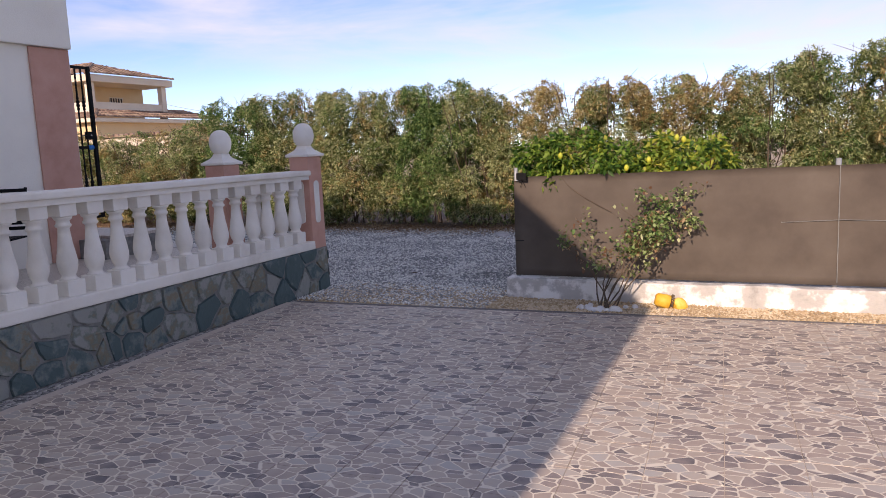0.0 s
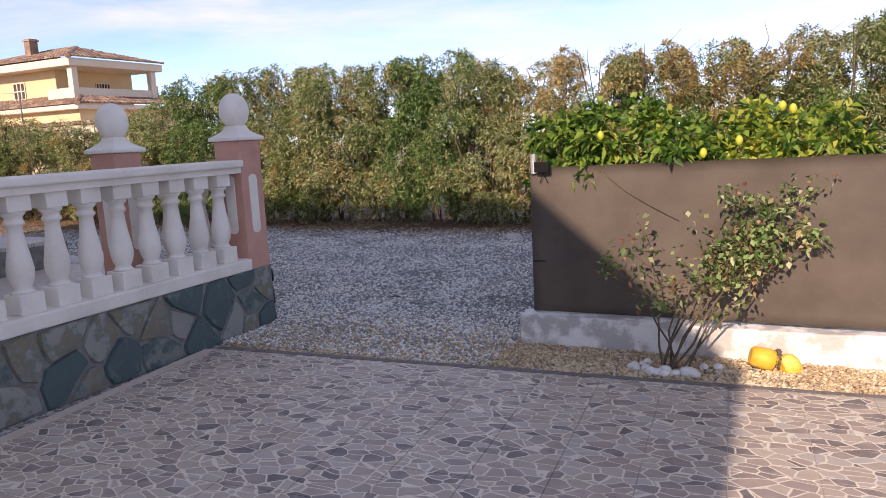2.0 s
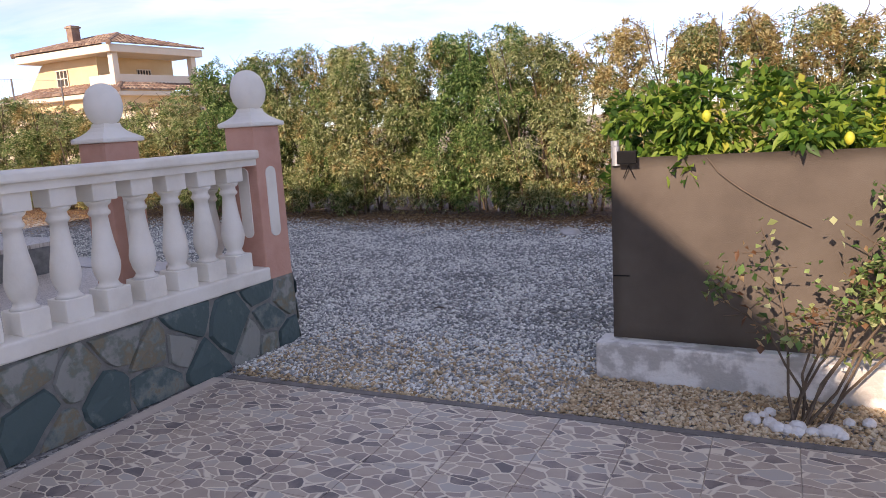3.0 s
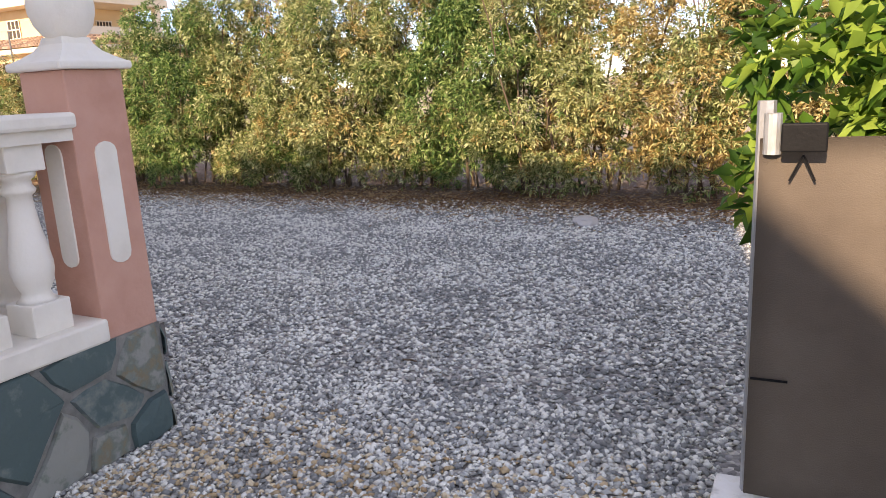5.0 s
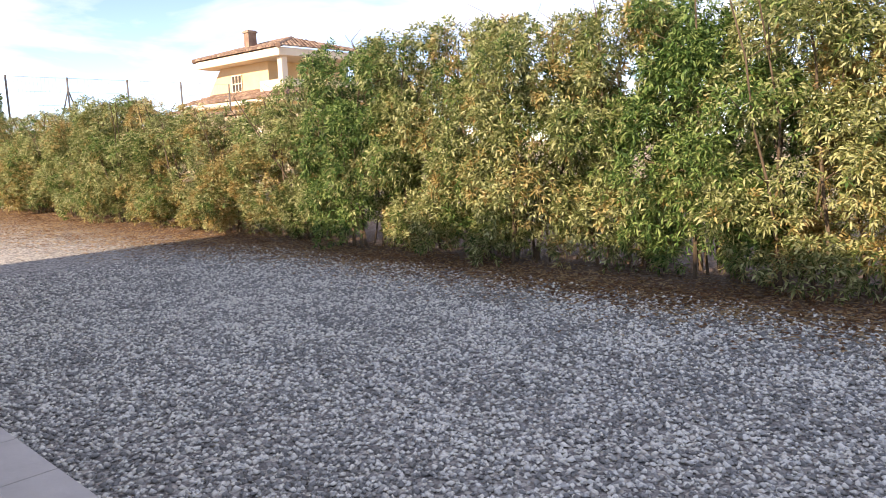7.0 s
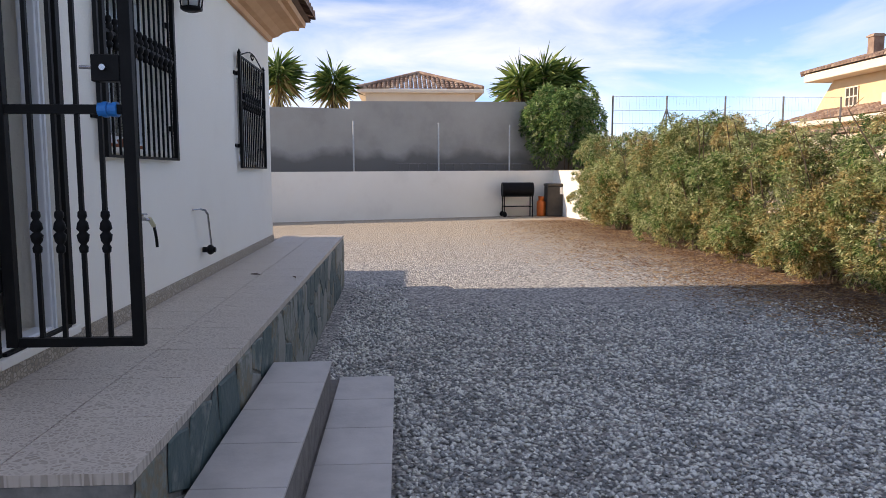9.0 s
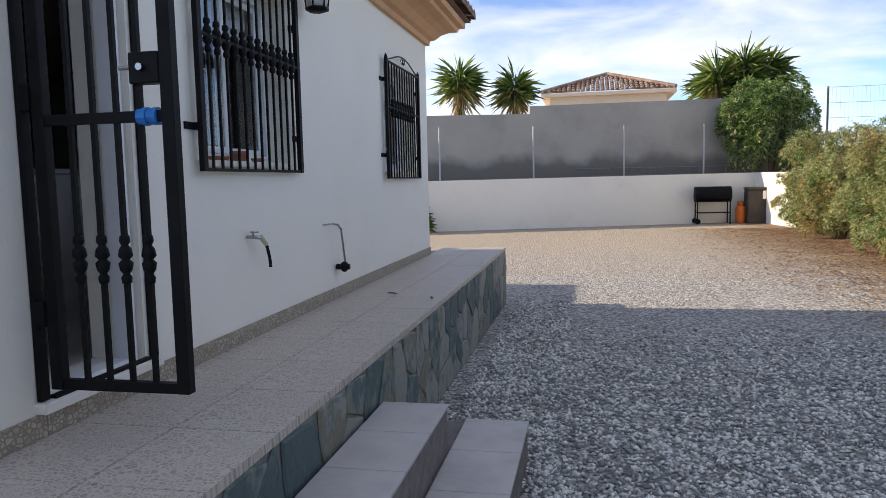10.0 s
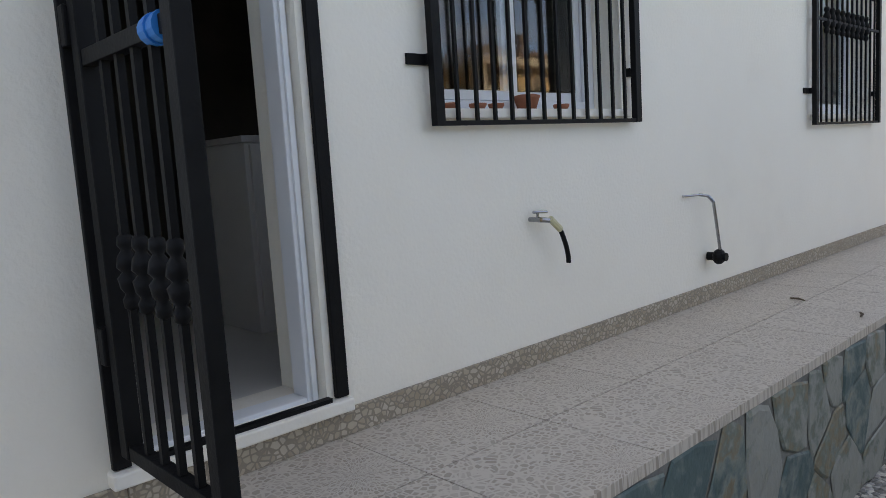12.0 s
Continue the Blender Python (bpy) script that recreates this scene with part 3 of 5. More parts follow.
def wall_with_holes(bm, x0, x1, y0, y1, z0, z1, holes):
    """A wall along x whose openings (x0, x1, z0, z1) go right through."""
    xs = sorted({x0, x1, *[h[0] for h in holes], *[h[1] for h in holes]})
    zs = sorted({z0, z1, *[h[2] for h in holes], *[h[3] for h in holes]})
    for a, b in zip(xs, xs[1:]):
        for c, d in zip(zs, zs[1:]):
            if not any(h[0] <= a and b <= h[1] and h[2] <= c and d <= h[3] for h in holes):
                box(bm, a, y0, c, b, y1, d)
    bmesh.ops.remove_doubles(bm, verts=bm.verts, dist=1e-5)
    inner = [f for f in bm.faces if sum(1 for g in bm.faces if g is not f and (g.calc_center_median() - f.calc_center_median()).length < 1e-5)]
    bmesh.ops.delete(bm, geom=inner, context="FACES")


DOOR = (-6.90, -6.30, 0.80, 2.80)
WIN1 = (-8.54, -7.44, 1.70, 2.72)
WIN2 = (-11.90, -10.74, 1.67, 2.68)
bm = B()
wall_with_holes(bm, HX0, HX1, WY - 0.26, WY, 0.0, 3.36, [DOOR, WIN1, WIN2])
wall_n = thing("wall_north", bm, M_HOUSE, "white rendered house wall with barred windows", "wall", kind="structure")
bm = B()
box(bm, HX0, 1.60, 0, HX0 + 0.26, WY - 0.261, 3.36)
thing("wall_west", bm, M_HOUSE, "white rendered end wall of the house", "wall", kind="structure")
bm = B()
box(bm, HX1 - 0.26, 1.60, 0, HX1, WY - 0.261, 3.36)
thing("wall_east", bm, M_HOUSE, "white rendered house wall beside the porch", "wall", kind="structure")
bm = B()
box(bm, HX0, 1.34, 0, HX1, 1.599, 3.36)
thing("wall_south", bm, M_HOUSE, "white rendered rear wall of the house", "wall", kind="structure")
bm = B()
box(bm, HX0 + 0.262, 1.60, 0.70, HX1 - 0.262, WY - 0.262, 0.815)
thing("floor", bm, M_CABINET, "pale tiled kitchen floor", "floor", kind="structure")
bm = B()
box(bm, HX0 + 0.262, 1.60, 3.0, HX1 - 0.262, WY - 0.262, 3.1)
thing("ceiling", bm, M_HOUSE, "white ceiling inside the house", "ceiling", kind="structure")
# two inner walls whose near-black colour stands in for unlit rooms
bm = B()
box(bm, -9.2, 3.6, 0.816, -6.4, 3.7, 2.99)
thing("wall_inside", bm, M_DARK, "inner wall coloured near black for the dim kitchen behind the door", "wall", kind="structure")
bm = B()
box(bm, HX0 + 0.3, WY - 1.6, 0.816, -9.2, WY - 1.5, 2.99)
thing("wall_inside", bm, M_DARK, "inner partition coloured near black for the dim room behind the windows", "wall", kind="structure")

# cornice and roof
EAVE = 0.42
RX1 = -8.2          # the tiled roof ends in a gable here; the porch end has a flat roof
prof = [(0.0, 3.14), (0.04, 3.14), (0.05, 3.19), (0.10, 3.21), (0.16, 3.27), (0.24, 3.31), (0.33, 3.33), (0.34, 3.37), (0.40, 3.38), (0.41, 3.44)]
bm = B()
loops = []
for o, z in prof:
    o += 0.002
    loops.append([bm.verts.new(p) for p in ((HX0 - o, 1.34 - o, z), (RX1, 1.34 - o, z), (RX1, WY + o, z), (HX0 - o, WY + o, z))])
for a, b in zip(loops, loops[1:]):
    for i in range(4):
        bm.faces.new((a[i], a[(i + 1) % 4], b[(i + 1) % 4], b[i]))
bm.faces.new(loops[-1])
thing("cornice", bm, M_PEACH, "peach painted moulded cornice under the eaves", "cornice", kind="structure")
bm = B()
box(bm, RX1 + 0.002, 1.34, 3.361, HX1, WY, 3.75)
thing("parapet", bm, M_HOUSE, "white parapet round the flat porch-end roof", "wall", kind="structure")
roof = holder("roof", "hipped roof of weathered clay barrel tiles", "roof", kind="structure")
x0, x1, y0, y1, ez = HX0 - EAVE - 0.05, RX1, 1.34 - EAVE, WY + EAVE + 0.05, 3.46
run = (y1 - y0) / 2
bm = B()
b4 = [bm.verts.new(p) for p in ((x0, y0, ez), (x1, y0, ez), (x1, y1, ez), (x0, y1, ez))]
r2 = [bm.verts.new(p) for p in ((x0 + run, y0 + run, ez + 0.4 * run), (x1, y0 + run, ez + 0.4 * run))]
bm.faces.new((b4[0], b4[1], r2[1], r2[0]))
bm.faces.new((b4[2], b4[3], r2[0], r2[1]))
bm.faces.new((b4[1], b4[2], r2[1]))
bm.faces.new((b4[3], b4[0], r2[0]))
bm.faces.new(b4)
part("deck", bm, M_ROOF, roof)
part("tiles", hip_slope(B(), (x1, y1 + 0.06, ez), (-1, 0, 0), (0, -1, 0), x1 - x0, run, 0.4, hip_a=False), M_ROOF, roof)
part("tiles", hip_slope(B(), (x0 - 0.06, y1, ez), (0, -1, 0), (1, 0, 0), y1 - y0, run, 0.4), M_ROOF, roof)

# porch column and beam
bm = B()
box(bm, -5.928, 6.03, 0.452, -5.90, 6.545, 2.94, 0.006)
thing("pilaster", bm, M_PINK, "pink rendered pilaster at the corner of the house", "pilaster", kind="structure")
bm = B()
box(bm, -5.928, -3.0, 2.945, -5.84, 6.545, 3.75, 0.01)
thing("porch_beam", bm, M_HOUSE, "white rendered beam over the porch", "beam", kind="structure")

ORIGIN[0] = Vector((0, 0, 0))
# unseen tall block behind the walk, outlined to cast the terrace and yard shadow
bm = B()
outline = [(-8.7, 0), (0.31, 0), (0.31, 4.10), (-1.15, 5.36), (-1.95, 7.75), (-8.7, 7.75)]
near = [bm.verts.new((x, -1.3, z)) for x, z in outline]
away = [bm.verts.new((x, -5.2, z)) for x, z in outline]
bm.faces.new(near)
bm.faces.new(away[::-1])
for i in range(6):
    bm.faces.new((near[i], away[i], away[(i + 1) % 6], near[(i + 1) % 6]))
bmesh.ops.recalc_face_normals(bm, faces=bm.faces)
thing("wall_shadow_block", bm, M_HOUSE, "unseen white block behind the walk, outlined to cast the yard shadow", "wall", kind="structure")
ORIGIN[0] = HOUSE_AT
# hidden low block, added to cast the stepped shadow beside the platform
bm = B()
box(bm, -14.95, 0.6, 0, -12.54, 2.2, 2.95)
thing("wall_low_shadow_block", bm, M_HOUSE, "unseen white block added at the far end to shade the gravel", "wall", kind="structure")



def garden_chair(m):
    c = holder("garden_chair", "black slatted metal garden chair on the porch", "chair", at=m)
    bm = B()
    for i in range(7):
        box(bm, -0.22 + i * 0.066, -0.22, 0.42, -0.17 + i * 0.066, 0.22, 0.44, 0.004)
    part("seat", bm, M_BLACK, c)
    bm = B()
    for i in range(8):
        z = 0.50 + i * 0.055
        box(bm, -0.24 - 0.012 * i, -0.22, z, -0.225 - 0.012 * i, 0.22, z + 0.036, 0.004)
    part("backrest", bm, M_BLACK, c)
    for y in (-0.235, 0.235):
        bm = B()
        rod(bm, (-0.23, y, 0.42), (-0.33, y * 0.9, 0.93), 0.014)
        part("back_post", bm, M_BLACK, c)
        bm = B()
        rod(bm, (-0.27, y, 0.64), (0.20, y, 0.64), 0.016)
        part("armrest", bm, M_BLACK, c)
        for x, e in ((-0.22, -0.30), (0.20, 0.24)):
            bm = B()
            rod(bm, (e, y, 0.0), (x, y, 0.64 if x > 0 else 0.44), 0.014)
            part("leg", bm, M_BLACK, c)
    return c


garden_chair(pose(-5.30, 4.95, 0.451, 0, 0, -60))

# skirting and walkway tiles are laid at the end
bm = B()
box(bm, HX0 + 0.0, WY + 0.001, PZ, -6.93, WY + 0.014, PZ + 0.085, 0.003)
box(bm, -6.298, WY + 0.001, PZ, HX1, WY + 0.014, PZ + 0.085, 0.003)
thing("baseboard", bm, M_SKIRT, "patterned tile skirting along the white wall", "skirting", kind="structure")
bm = B()
box(bm, -6.97, WY - 0.258, PZ + 0.085, -6.26, WY + 0.045, PZ + 0.125, 0.006)
thing("threshold", bm, M_WHITE, "white marble door threshold", "threshold", kind="structure")
bm = B()
box(bm, -6.93, WY + 0.001, PZ, -6.30, WY + 0.014, PZ + 0.084, 0.003)
thing("baseboard", bm, M_SKIRT, "patterned tile riser under the threshold", "skirting", kind="structure")


# ---------------- door and gate ----------------
def bar(bm, x, y, z0, z1, s=0.007):
    box(bm, x - s, y - s, z0, x + s, y + s, z1)


def knuckle(bm, x, y, z):
    lathe(bm, [(0.008, -0.085), (0.016, -0.078), (0.018, -0.06), (0.011, -0.048), (0.020, -0.035), (0.024, -0.012), (0.013, 0.0), (0.024, 0.012), (0.020, 0.035), (0.011, 0.048), (0.018, 0.06), (0.016, 0.078), (0.008, 0.085)], (x, y, z), 10)


door = holder("door_1", "open kitchen doorway with white aluminium frame", "door", kind="structure")
bm = B()
for x in (DOOR[0] + 0.002, DOOR[1] - 0.042):
    box(bm, x, WY - 0.12, 0.826, x + 0.04, WY - 0.04, 2.798, 0.004)
    box(bm, x + 0.012, WY - 0.039, 0.826, x + 0.028, WY - 0.028, 2.798)
box(bm, DOOR[0] + 0.043, WY - 0.12, 0.826, DOOR[1] - 0.043, WY - 0.04, 0.85, 0.004)
box(bm, DOOR[0] + 0.043, WY - 0.12, 2.76, DOOR[1] - 0.043, WY - 0.04, 2.798, 0.004)
part("door_frame", bm, M_ALU, door)


gf = holder("gate_frame", "black iron frame fixed round the doorway", "gate frame")
for nm, x in (("post", -6.292), ("post", -6.945)):
    bm = B()
    box(bm, x - 0.022, WY + 0.002, 0.84, x + 0.022, WY + 0.022, 2.86, 0.003)
    part(nm, bm, M_BLACK, gf)
bm = B()
box(bm, -6.90, WY + 0.002, 2.82, -6.33, WY + 0.042, 2.86, 0.003)
part("head_bar", bm, M_BLACK, gf)
bm = B()
box(bm, -6.90, WY + 0.004, 0.835, -6.33, WY + 0.03, 0.85)
part("sill_bar", bm, M_BLACK, gf)

gate = holder("iron_gate", "black wrought-iron security gate standing open, blue tape on its bar", "gate", at=pose(-6.30, WY + 0.055, 0.885, 0, 0, 90))
GW, GH = 0.525, 1.95
for x in (0.0, GW - 0.045):
    bm = B()
    box(bm, x, -0.02, 0.0, x + 0.045, 0.02, GH, 0.003)
    part("stile", bm, M_BLACK, gate)
for z in (0.0, 0.90, GH - 0.04):
    bm = B()
    box(bm, 0.046, -0.016, z, GW - 0.046, 0.016, z + 0.035, 0.002)
    part("rail", bm, M_BLACK, gate)
for i in range(4):
    x = 0.045 + (GW - 0.09) * (i + 1) / 5
    for z0, z1, zk in ((0.036, 0.90, 0.45), (0.936, GH - 0.04, 1.47)):
        bm = B()
        bar(bm, x, 0, z0, z1, 0.008)
        knuckle(bm, x, 0, zk)
        part("bar", bm, M_BLACK, gate)
bm = B()
box(bm, GW - 0.15, -0.025, 1.02, GW - 0.045, 0.025, 1.12, 0.004)
lk = part("lock", bm, M_BLACK, gate)
bm = B()
rod(bm, (GW - 0.10, -0.045, 1.07), (GW - 0.10, 0.045, 1.07), 0.012)
rod(bm, (GW - 0.20, 0.0, 1.075), (GW - 0.15, 0.0, 1.075), 0.007)
part("keyhole", bm, M_CHROME, lk, "chrome lock cylinder")
bm = B()
for k, r in enumerate((0.027, 0.030, 0.026, 0.029)):
    rod(bm, (GW - 0.135 + k * 0.018, 0, 0.917), (GW - 0.118 + k * 0.018, 0, 0.917), r, seg=14)
part("tape", bm, M_BLUE, gate, "blue tape wound round the bar")
for z in (0.22, 0.95, 1.7):
    bm = B()
    box(bm, -0.035, -0.03, z, 0.0, 0.03, z + 0.09, 0.004)
    part("hinge", bm, M_BLACK, gate)

# kitchen unit inside
cab = holder("kitchen_cabinet", "plain grey-white kitchen cabinet inside the doorway", "cabinet")
bm = B()
box(bm, -8.00, 4.9, 0.816, -7.28, 5.5, 1.66, 0.004)
part("body", bm, M_CABINET, cab)
bm = B()
box(bm, -8.02, 4.88, 1.661, -7.26, 5.52, 1.69, 0.004)
part("worktop", bm, M_STEP, cab)
bm = B()
box(bm, -7.98, 5.501, 0.90, -7.30, 5.518, 1.65, 0.003)
part("door", bm, M_CABINET, cab)


# ---------------- windows ----------------
def window(name, w, label):
    x0, x1, z0, z1 = w
    h = holder(name, label, "window", kind="structure")
    y = WY - 0.17
    bm = B()
    for a, b, c, d in ((x0 + .002, x0 + 0.05, z0 + .002, z1 - .002), (x1 - 0.05, x1 - .002, z0 + .002, z1 - .002), (x0 + 0.051, x1 - 0.051, z1 - 0.05, z1 - .002), (x0 + 0.051, x1 - 0.051, z0 + .002, z0 + 0.05)):
        box(bm, a, y - 0.03, c, b, y + 0.03, d, 0.004)
    part("window_frame", bm, M_ALU, h)
    xm = (x0 + x1) / 2
    for a, b, yy in ((x0 + 0.052, xm + 0.03, y - 0.012), (xm - 0.03, x1 - 0.052, y + 0.012)):
        bm = B()
        for p, q, c, d in ((a, a + 0.04, z0 + 0.052, z1 - 0.052), (b - 0.04, b, z0 + 0.052, z1 - 0.052), (a + 0.041, b - 0.041, z0 + 0.052, z0 + 0.09), (a + 0.041, b - 0.041, z1 - 0.09, z1 - 0.052)):
            box(bm, p, yy - 0.01, c, q, yy + 0.01, d, 0.002)
        s = part("sash", bm, M_ALU, h)
        bm = B()
        box(bm, a + 0.041, yy - 0.003, z0 + 0.091, b - 0.041, yy + 0.003, z1 - 0.091)
        g = part("pane", bm, M_GLASS, s, "dark reflecting glass")
        g.visible_shadow = False
    bm = B()
    box(bm, x0 - 0.03, WY - 0.135, z0 - 0.03, x1 + 0.03, WY + 0.03, z0 + 0.004, 0.005)
    part("window_sill", bm, M_WHITE, h)
    bm = B()
    box(bm, x0 + 0.06, y - 0.10, z0 + 0.70, x1 - 0.06, y - 0.08, z1 - 0.05)
    part("roller_shutter", bm, M_ALU, h, "half-lowered pale shutter")
    return h


window("window_1", WIN1, "white sliding kitchen window behind iron bars")
window("window_2", WIN2, "white sliding window behind iron bars at the house's end")


def grille(x0, x1, z0, z1):
    y = WY + 0.045
    g = holder("window_grille", "black wrought-iron window grille with arched top", "window bars", group="window grilles")
    for x in (x0, x1):
        bm = B()
        box(bm, x - 0.02, y - 0.014, z0, x + 0.02, y + 0.014, z1, 0.002)
        part("side_post", bm, M_BLACK, g)
        bm = B()
        lathe(bm, [(0.012, 0), (0.02, 0.012), (0.012, 0.03), (0.004, 0.05)], (x, y, z1), 8)
        part("finial", bm, M_BLACK, g)
    for z in (z0, z0 + (z1 - z0) * 0.60, z1 - 0.02):
        bm = B()
        box(bm, x0 + 0.02, y - 0.009, z, x1 - 0.02, y + 0.009, z + 0.016)
        part("cross_bar", bm, M_BLACK, g)
    n = 12
    for i in range(n):
        x = x0 + (x1 - x0) * (i + 1) / (n + 1)
        bm = B()
        bar(bm, x, y, z0 + 0.01, z1 - 0.01, 0.006)
        if 2 <= i < n - 1 or x0 > -9:
            knuckle(bm, x, y, z0 + (z1 - z0) * 0.60 + 0.008)
        part("bar", bm, M_BLACK, g)
    bm = B()
    pts = [Vector((x0 + (x1 - x0) * k / 16, y, z1 + 0.10 * math.sin(math.pi * k / 16) ** 1.5)) for k in range(17)]
    for a, b in zip(pts, pts[1:]):
        rod(bm, a, b, 0.007, seg=6)
    xm = (x0 + x1) / 2
    for s in (-1, 1):
        sp = [Vector((xm + s * (0.03 + 0.05 * (1 - k / 10) * math.cos(k * 0.7)), y, z1 + 0.05 + 0.05 * (1 - k / 10) * math.sin(k * 0.7))) for k in range(11)]
        for a, b in zip(sp, sp[1:]):
            rod(bm, a, b, 0.005, seg=5)
    part("arch", bm, M_BLACK, g)
    for x, s in ((x0, -1), (x1, 1)):
        for z in (z0 + 0.20, z1 - 0.20):
            bm = B()
            box(bm, x - 0.018, WY + 0.001, z, x + 0.018, y - 0.015, z + 0.035)
            box(bm, min(x, x + s * 0.09), WY + 0.001, z, max(x, x + s * 0.09), WY + 0.012, z + 0.035)
            part("bracket", bm, M_BLACK, g)
    return g


grille(-8.59, -7.39, 1.645, 2.74)
grille(-11.925, -10.68, 1.605, 2.70)
for i, (x, r, nm) in enumerate(((-7.56, 0.028, 0), (-7.70, 0.026, 0), (-7.80, 0.024, 0), (-7.98, 0.042, 1), (-8.20, 0.026, 0))):
    bm = B()
    lathe(bm, [(r * 0.85, 0), (r * 1.2, 0.014 + 0.03 * nm), (r * 1.3, 0.018 + 0.03 * nm), (r * 1.3, 0.026 + 0.03 * nm), (r * 0.8, 0.022 + 0.04 * nm)], (x, WY - 0.07, 1.705), 12)
    thing("flower_pot", bm, M_TERRACOTTA, "small terracotta pot on the kitchen window sill", "pot", group="pots on the sill")

# ---------------- wall fittings ----------------
lamp = holder("wall_lantern", "black wall lantern with frosted glass panes", "lantern", at=pose(-8.74, WY, 2.68))
bm = B()
lathe(bm, [(0.035, 0.0), (0.075, 0.012), (0.08, 0.03), (0.07, 0.035)], (0, 0.14, 0.0), 6)
lathe(bm, [(0.10, 0.215), (0.11, 0.225), (0.05, 0.28), (0.02, 0.30), (0.012, 0.33)], (0, 0.14, 0.0), 6)
for k in range(6):
    a = math.pi * k / 3
    rod(bm, (0.07 * math.cos(a), 0.14 + 0.07 * math.sin(a), 0.03), (0.095 * math.cos(a), 0.14 + 0.095 * math.sin(a), 0.22), 0.006, seg=5)
part("cage", bm, M_BLACK, lamp)
bm = B()
lathe(bm, [(0.062, 0.036), (0.086, 0.214)], (0, 0.14, 0), 6)
part("glass", bm, M_LAMPGLASS, lamp, "frosted panes")
bm = B()
lathe(bm, [(0.05, 0.0), (0.055, 0.01), (0.03, 0.02)], (0, 0, 0), 12)
bmesh.ops.rotate(bm, cent=(0, 0, 0), matrix=Matrix.Rotation(-math.pi / 2, 3, "X"), verts=bm.verts)
bmesh.ops.translate(bm, vec=(0, 0, 0.26), verts=bm.verts)
rod(bm, (0, 0.01, 0.26), (0, 0.08, 0.36), 0.009)
rod(bm, (0, 0.08, 0.36), (0, 0.14, 0.32), 0.009)
part("bracket", bm, M_BLACK, lamp)

tap = holder("garden_tap", "chrome garden tap with a short black hose", "tap", at=pose(-7.88, WY, 1.285) @ Matrix.Scale(0.8, 4))
bm = B()
rod(bm, (0, 0, 0), (0, 0.07, 0.0), 0.012)
rod(bm, (0, 0.05, 0), (-0.06, 0.08, -0.01), 0.013)
rod(bm, (0, 0.05, 0.0), (0, 0.05, 0.035), 0.007)
rod(bm, (0.03, 0.05, 0.038), (-0.06, 0.06, 0.032), 0.007)
part("spout", bm, M_CHROME, tap)
bm = B()
rod(bm, (-0.055, 0.08, 0.0), (-0.12, 0.09, -0.06), 0.017)
part("connector", bm, mat("pale_plastic", [(0.55, 0.50, 0.30), (0.62, 0.58, 0.38)], 10, 0.5, 0), tap, "pale plastic connector")
bm = B()
hp = [Vector((-0.12 - 0.055 * math.sin(k / 8 * 1.6), 0.09, -0.06 - 0.17 * k / 8)) for k in range(9)]
for a, b in zip(hp, hp[1:]):
    rod(bm, a, b, 0.012)
part("hose", bm, M_BLACK, tap, "short black hose end")

pipe = holder("gas_pipe", "grey gas pipe with a black regulator", "pipe", at=pose(-9.20, WY, 1.27))
bm = B()
rod(bm, (0.16, 0.01, 0.01), (0.05, 0.04, 0.01), 0.006)
rod(bm, (0.05, 0.04, 0.01), (0.0, 0.06, 0.0), 0.008)
gp = [Vector((-0.03 - 0.05 * k / 8, 0.07 + 0.01 * k / 8, 0.0 - 0.28 * k / 8)) if k else Vector((0, 0.06, 0)) for k in range(9)]
for a, b in zip(gp, gp[1:]):
    rod(bm, a, b, 0.008)
part("tube", bm, M_CHROME, pipe)
bm = B()
bmesh.ops.create_uvsphere(bm, u_segments=14, v_segments=8, radius=0.045)
bmesh.ops.scale(bm, vec=(1, 0.7, 0.9), verts=bm.verts)
bmesh.ops.translate(bm, vec=(-0.09, 0.07, -0.32), verts=bm.verts)
rod(bm, (-0.09, 0.01, -0.32), (-0.09, 0.11, -0.32), 0.022, seg=12)
part("regulator", bm, M_BLACK, pipe, "black regulator")

ORIGIN[0] = Vector((0, 0, 0))

# ---------------- screened fence ----------------
bm = B()
box(bm, -1.22, 7.30, -0.05, 9.0, 7.50, 0.21, 0.012)
bmesh.ops.subdivide_edges(bm, edges=[e for e in bm.edges if e.calc_length() > 5], cuts=60)
for v in bm.verts:
    v.co += Vector((0, 0.010, 0.012)) * noise.noise(v.co * 3.1)
thing("kerb_wall", bm, M_PEEL, "low white kerb wall with peeling paint", "wall", kind="structure")
fence = holder("screen_fence", "garden fence covered with brown shade cloth", "fence")
bm = B()
nx, nz = 120, 14
grid = []
for i in range(nx + 1):
    col = []
    for j in range(nz + 1):
        x = -1.13 + 9.6 * i / nx
        z = 0.235 + (1.03 + 0.012 * (x + 1.13)) * j / nz
        y = 7.375 + 0.006 * noise.noise(Vector((x * 2, z * 1.2, 0))) + 0.010 * noise.noise(Vector((x * 0.8, z * 7, 3)))
        col.append((bm.verts.new((x, y, z)), bm.verts.new((x, y + 0.006, z))))
    grid.append(col)
for i in range(nx):
    for j in range(nz):
        a, b, c, d = grid[i][j], grid[i + 1][j], grid[i + 1][j + 1], grid[i][j + 1]
        bm.faces.new((a[0], b[0], c[0], d[0])).smooth = True
        bm.faces.new((d[1], c[1], b[1], a[1])).smooth = True
    for j in (0, nz):
        a, b = grid[i][j], grid[i + 1][j]
        bm.faces.new((a[0], a[1], b[1], b[0]))
for i in (0, nx):
    for j in range(nz):
        a, b = grid[i][j], grid[i][j + 1]
        bm.faces.new((a[0], b[0], b[1], a[1]))
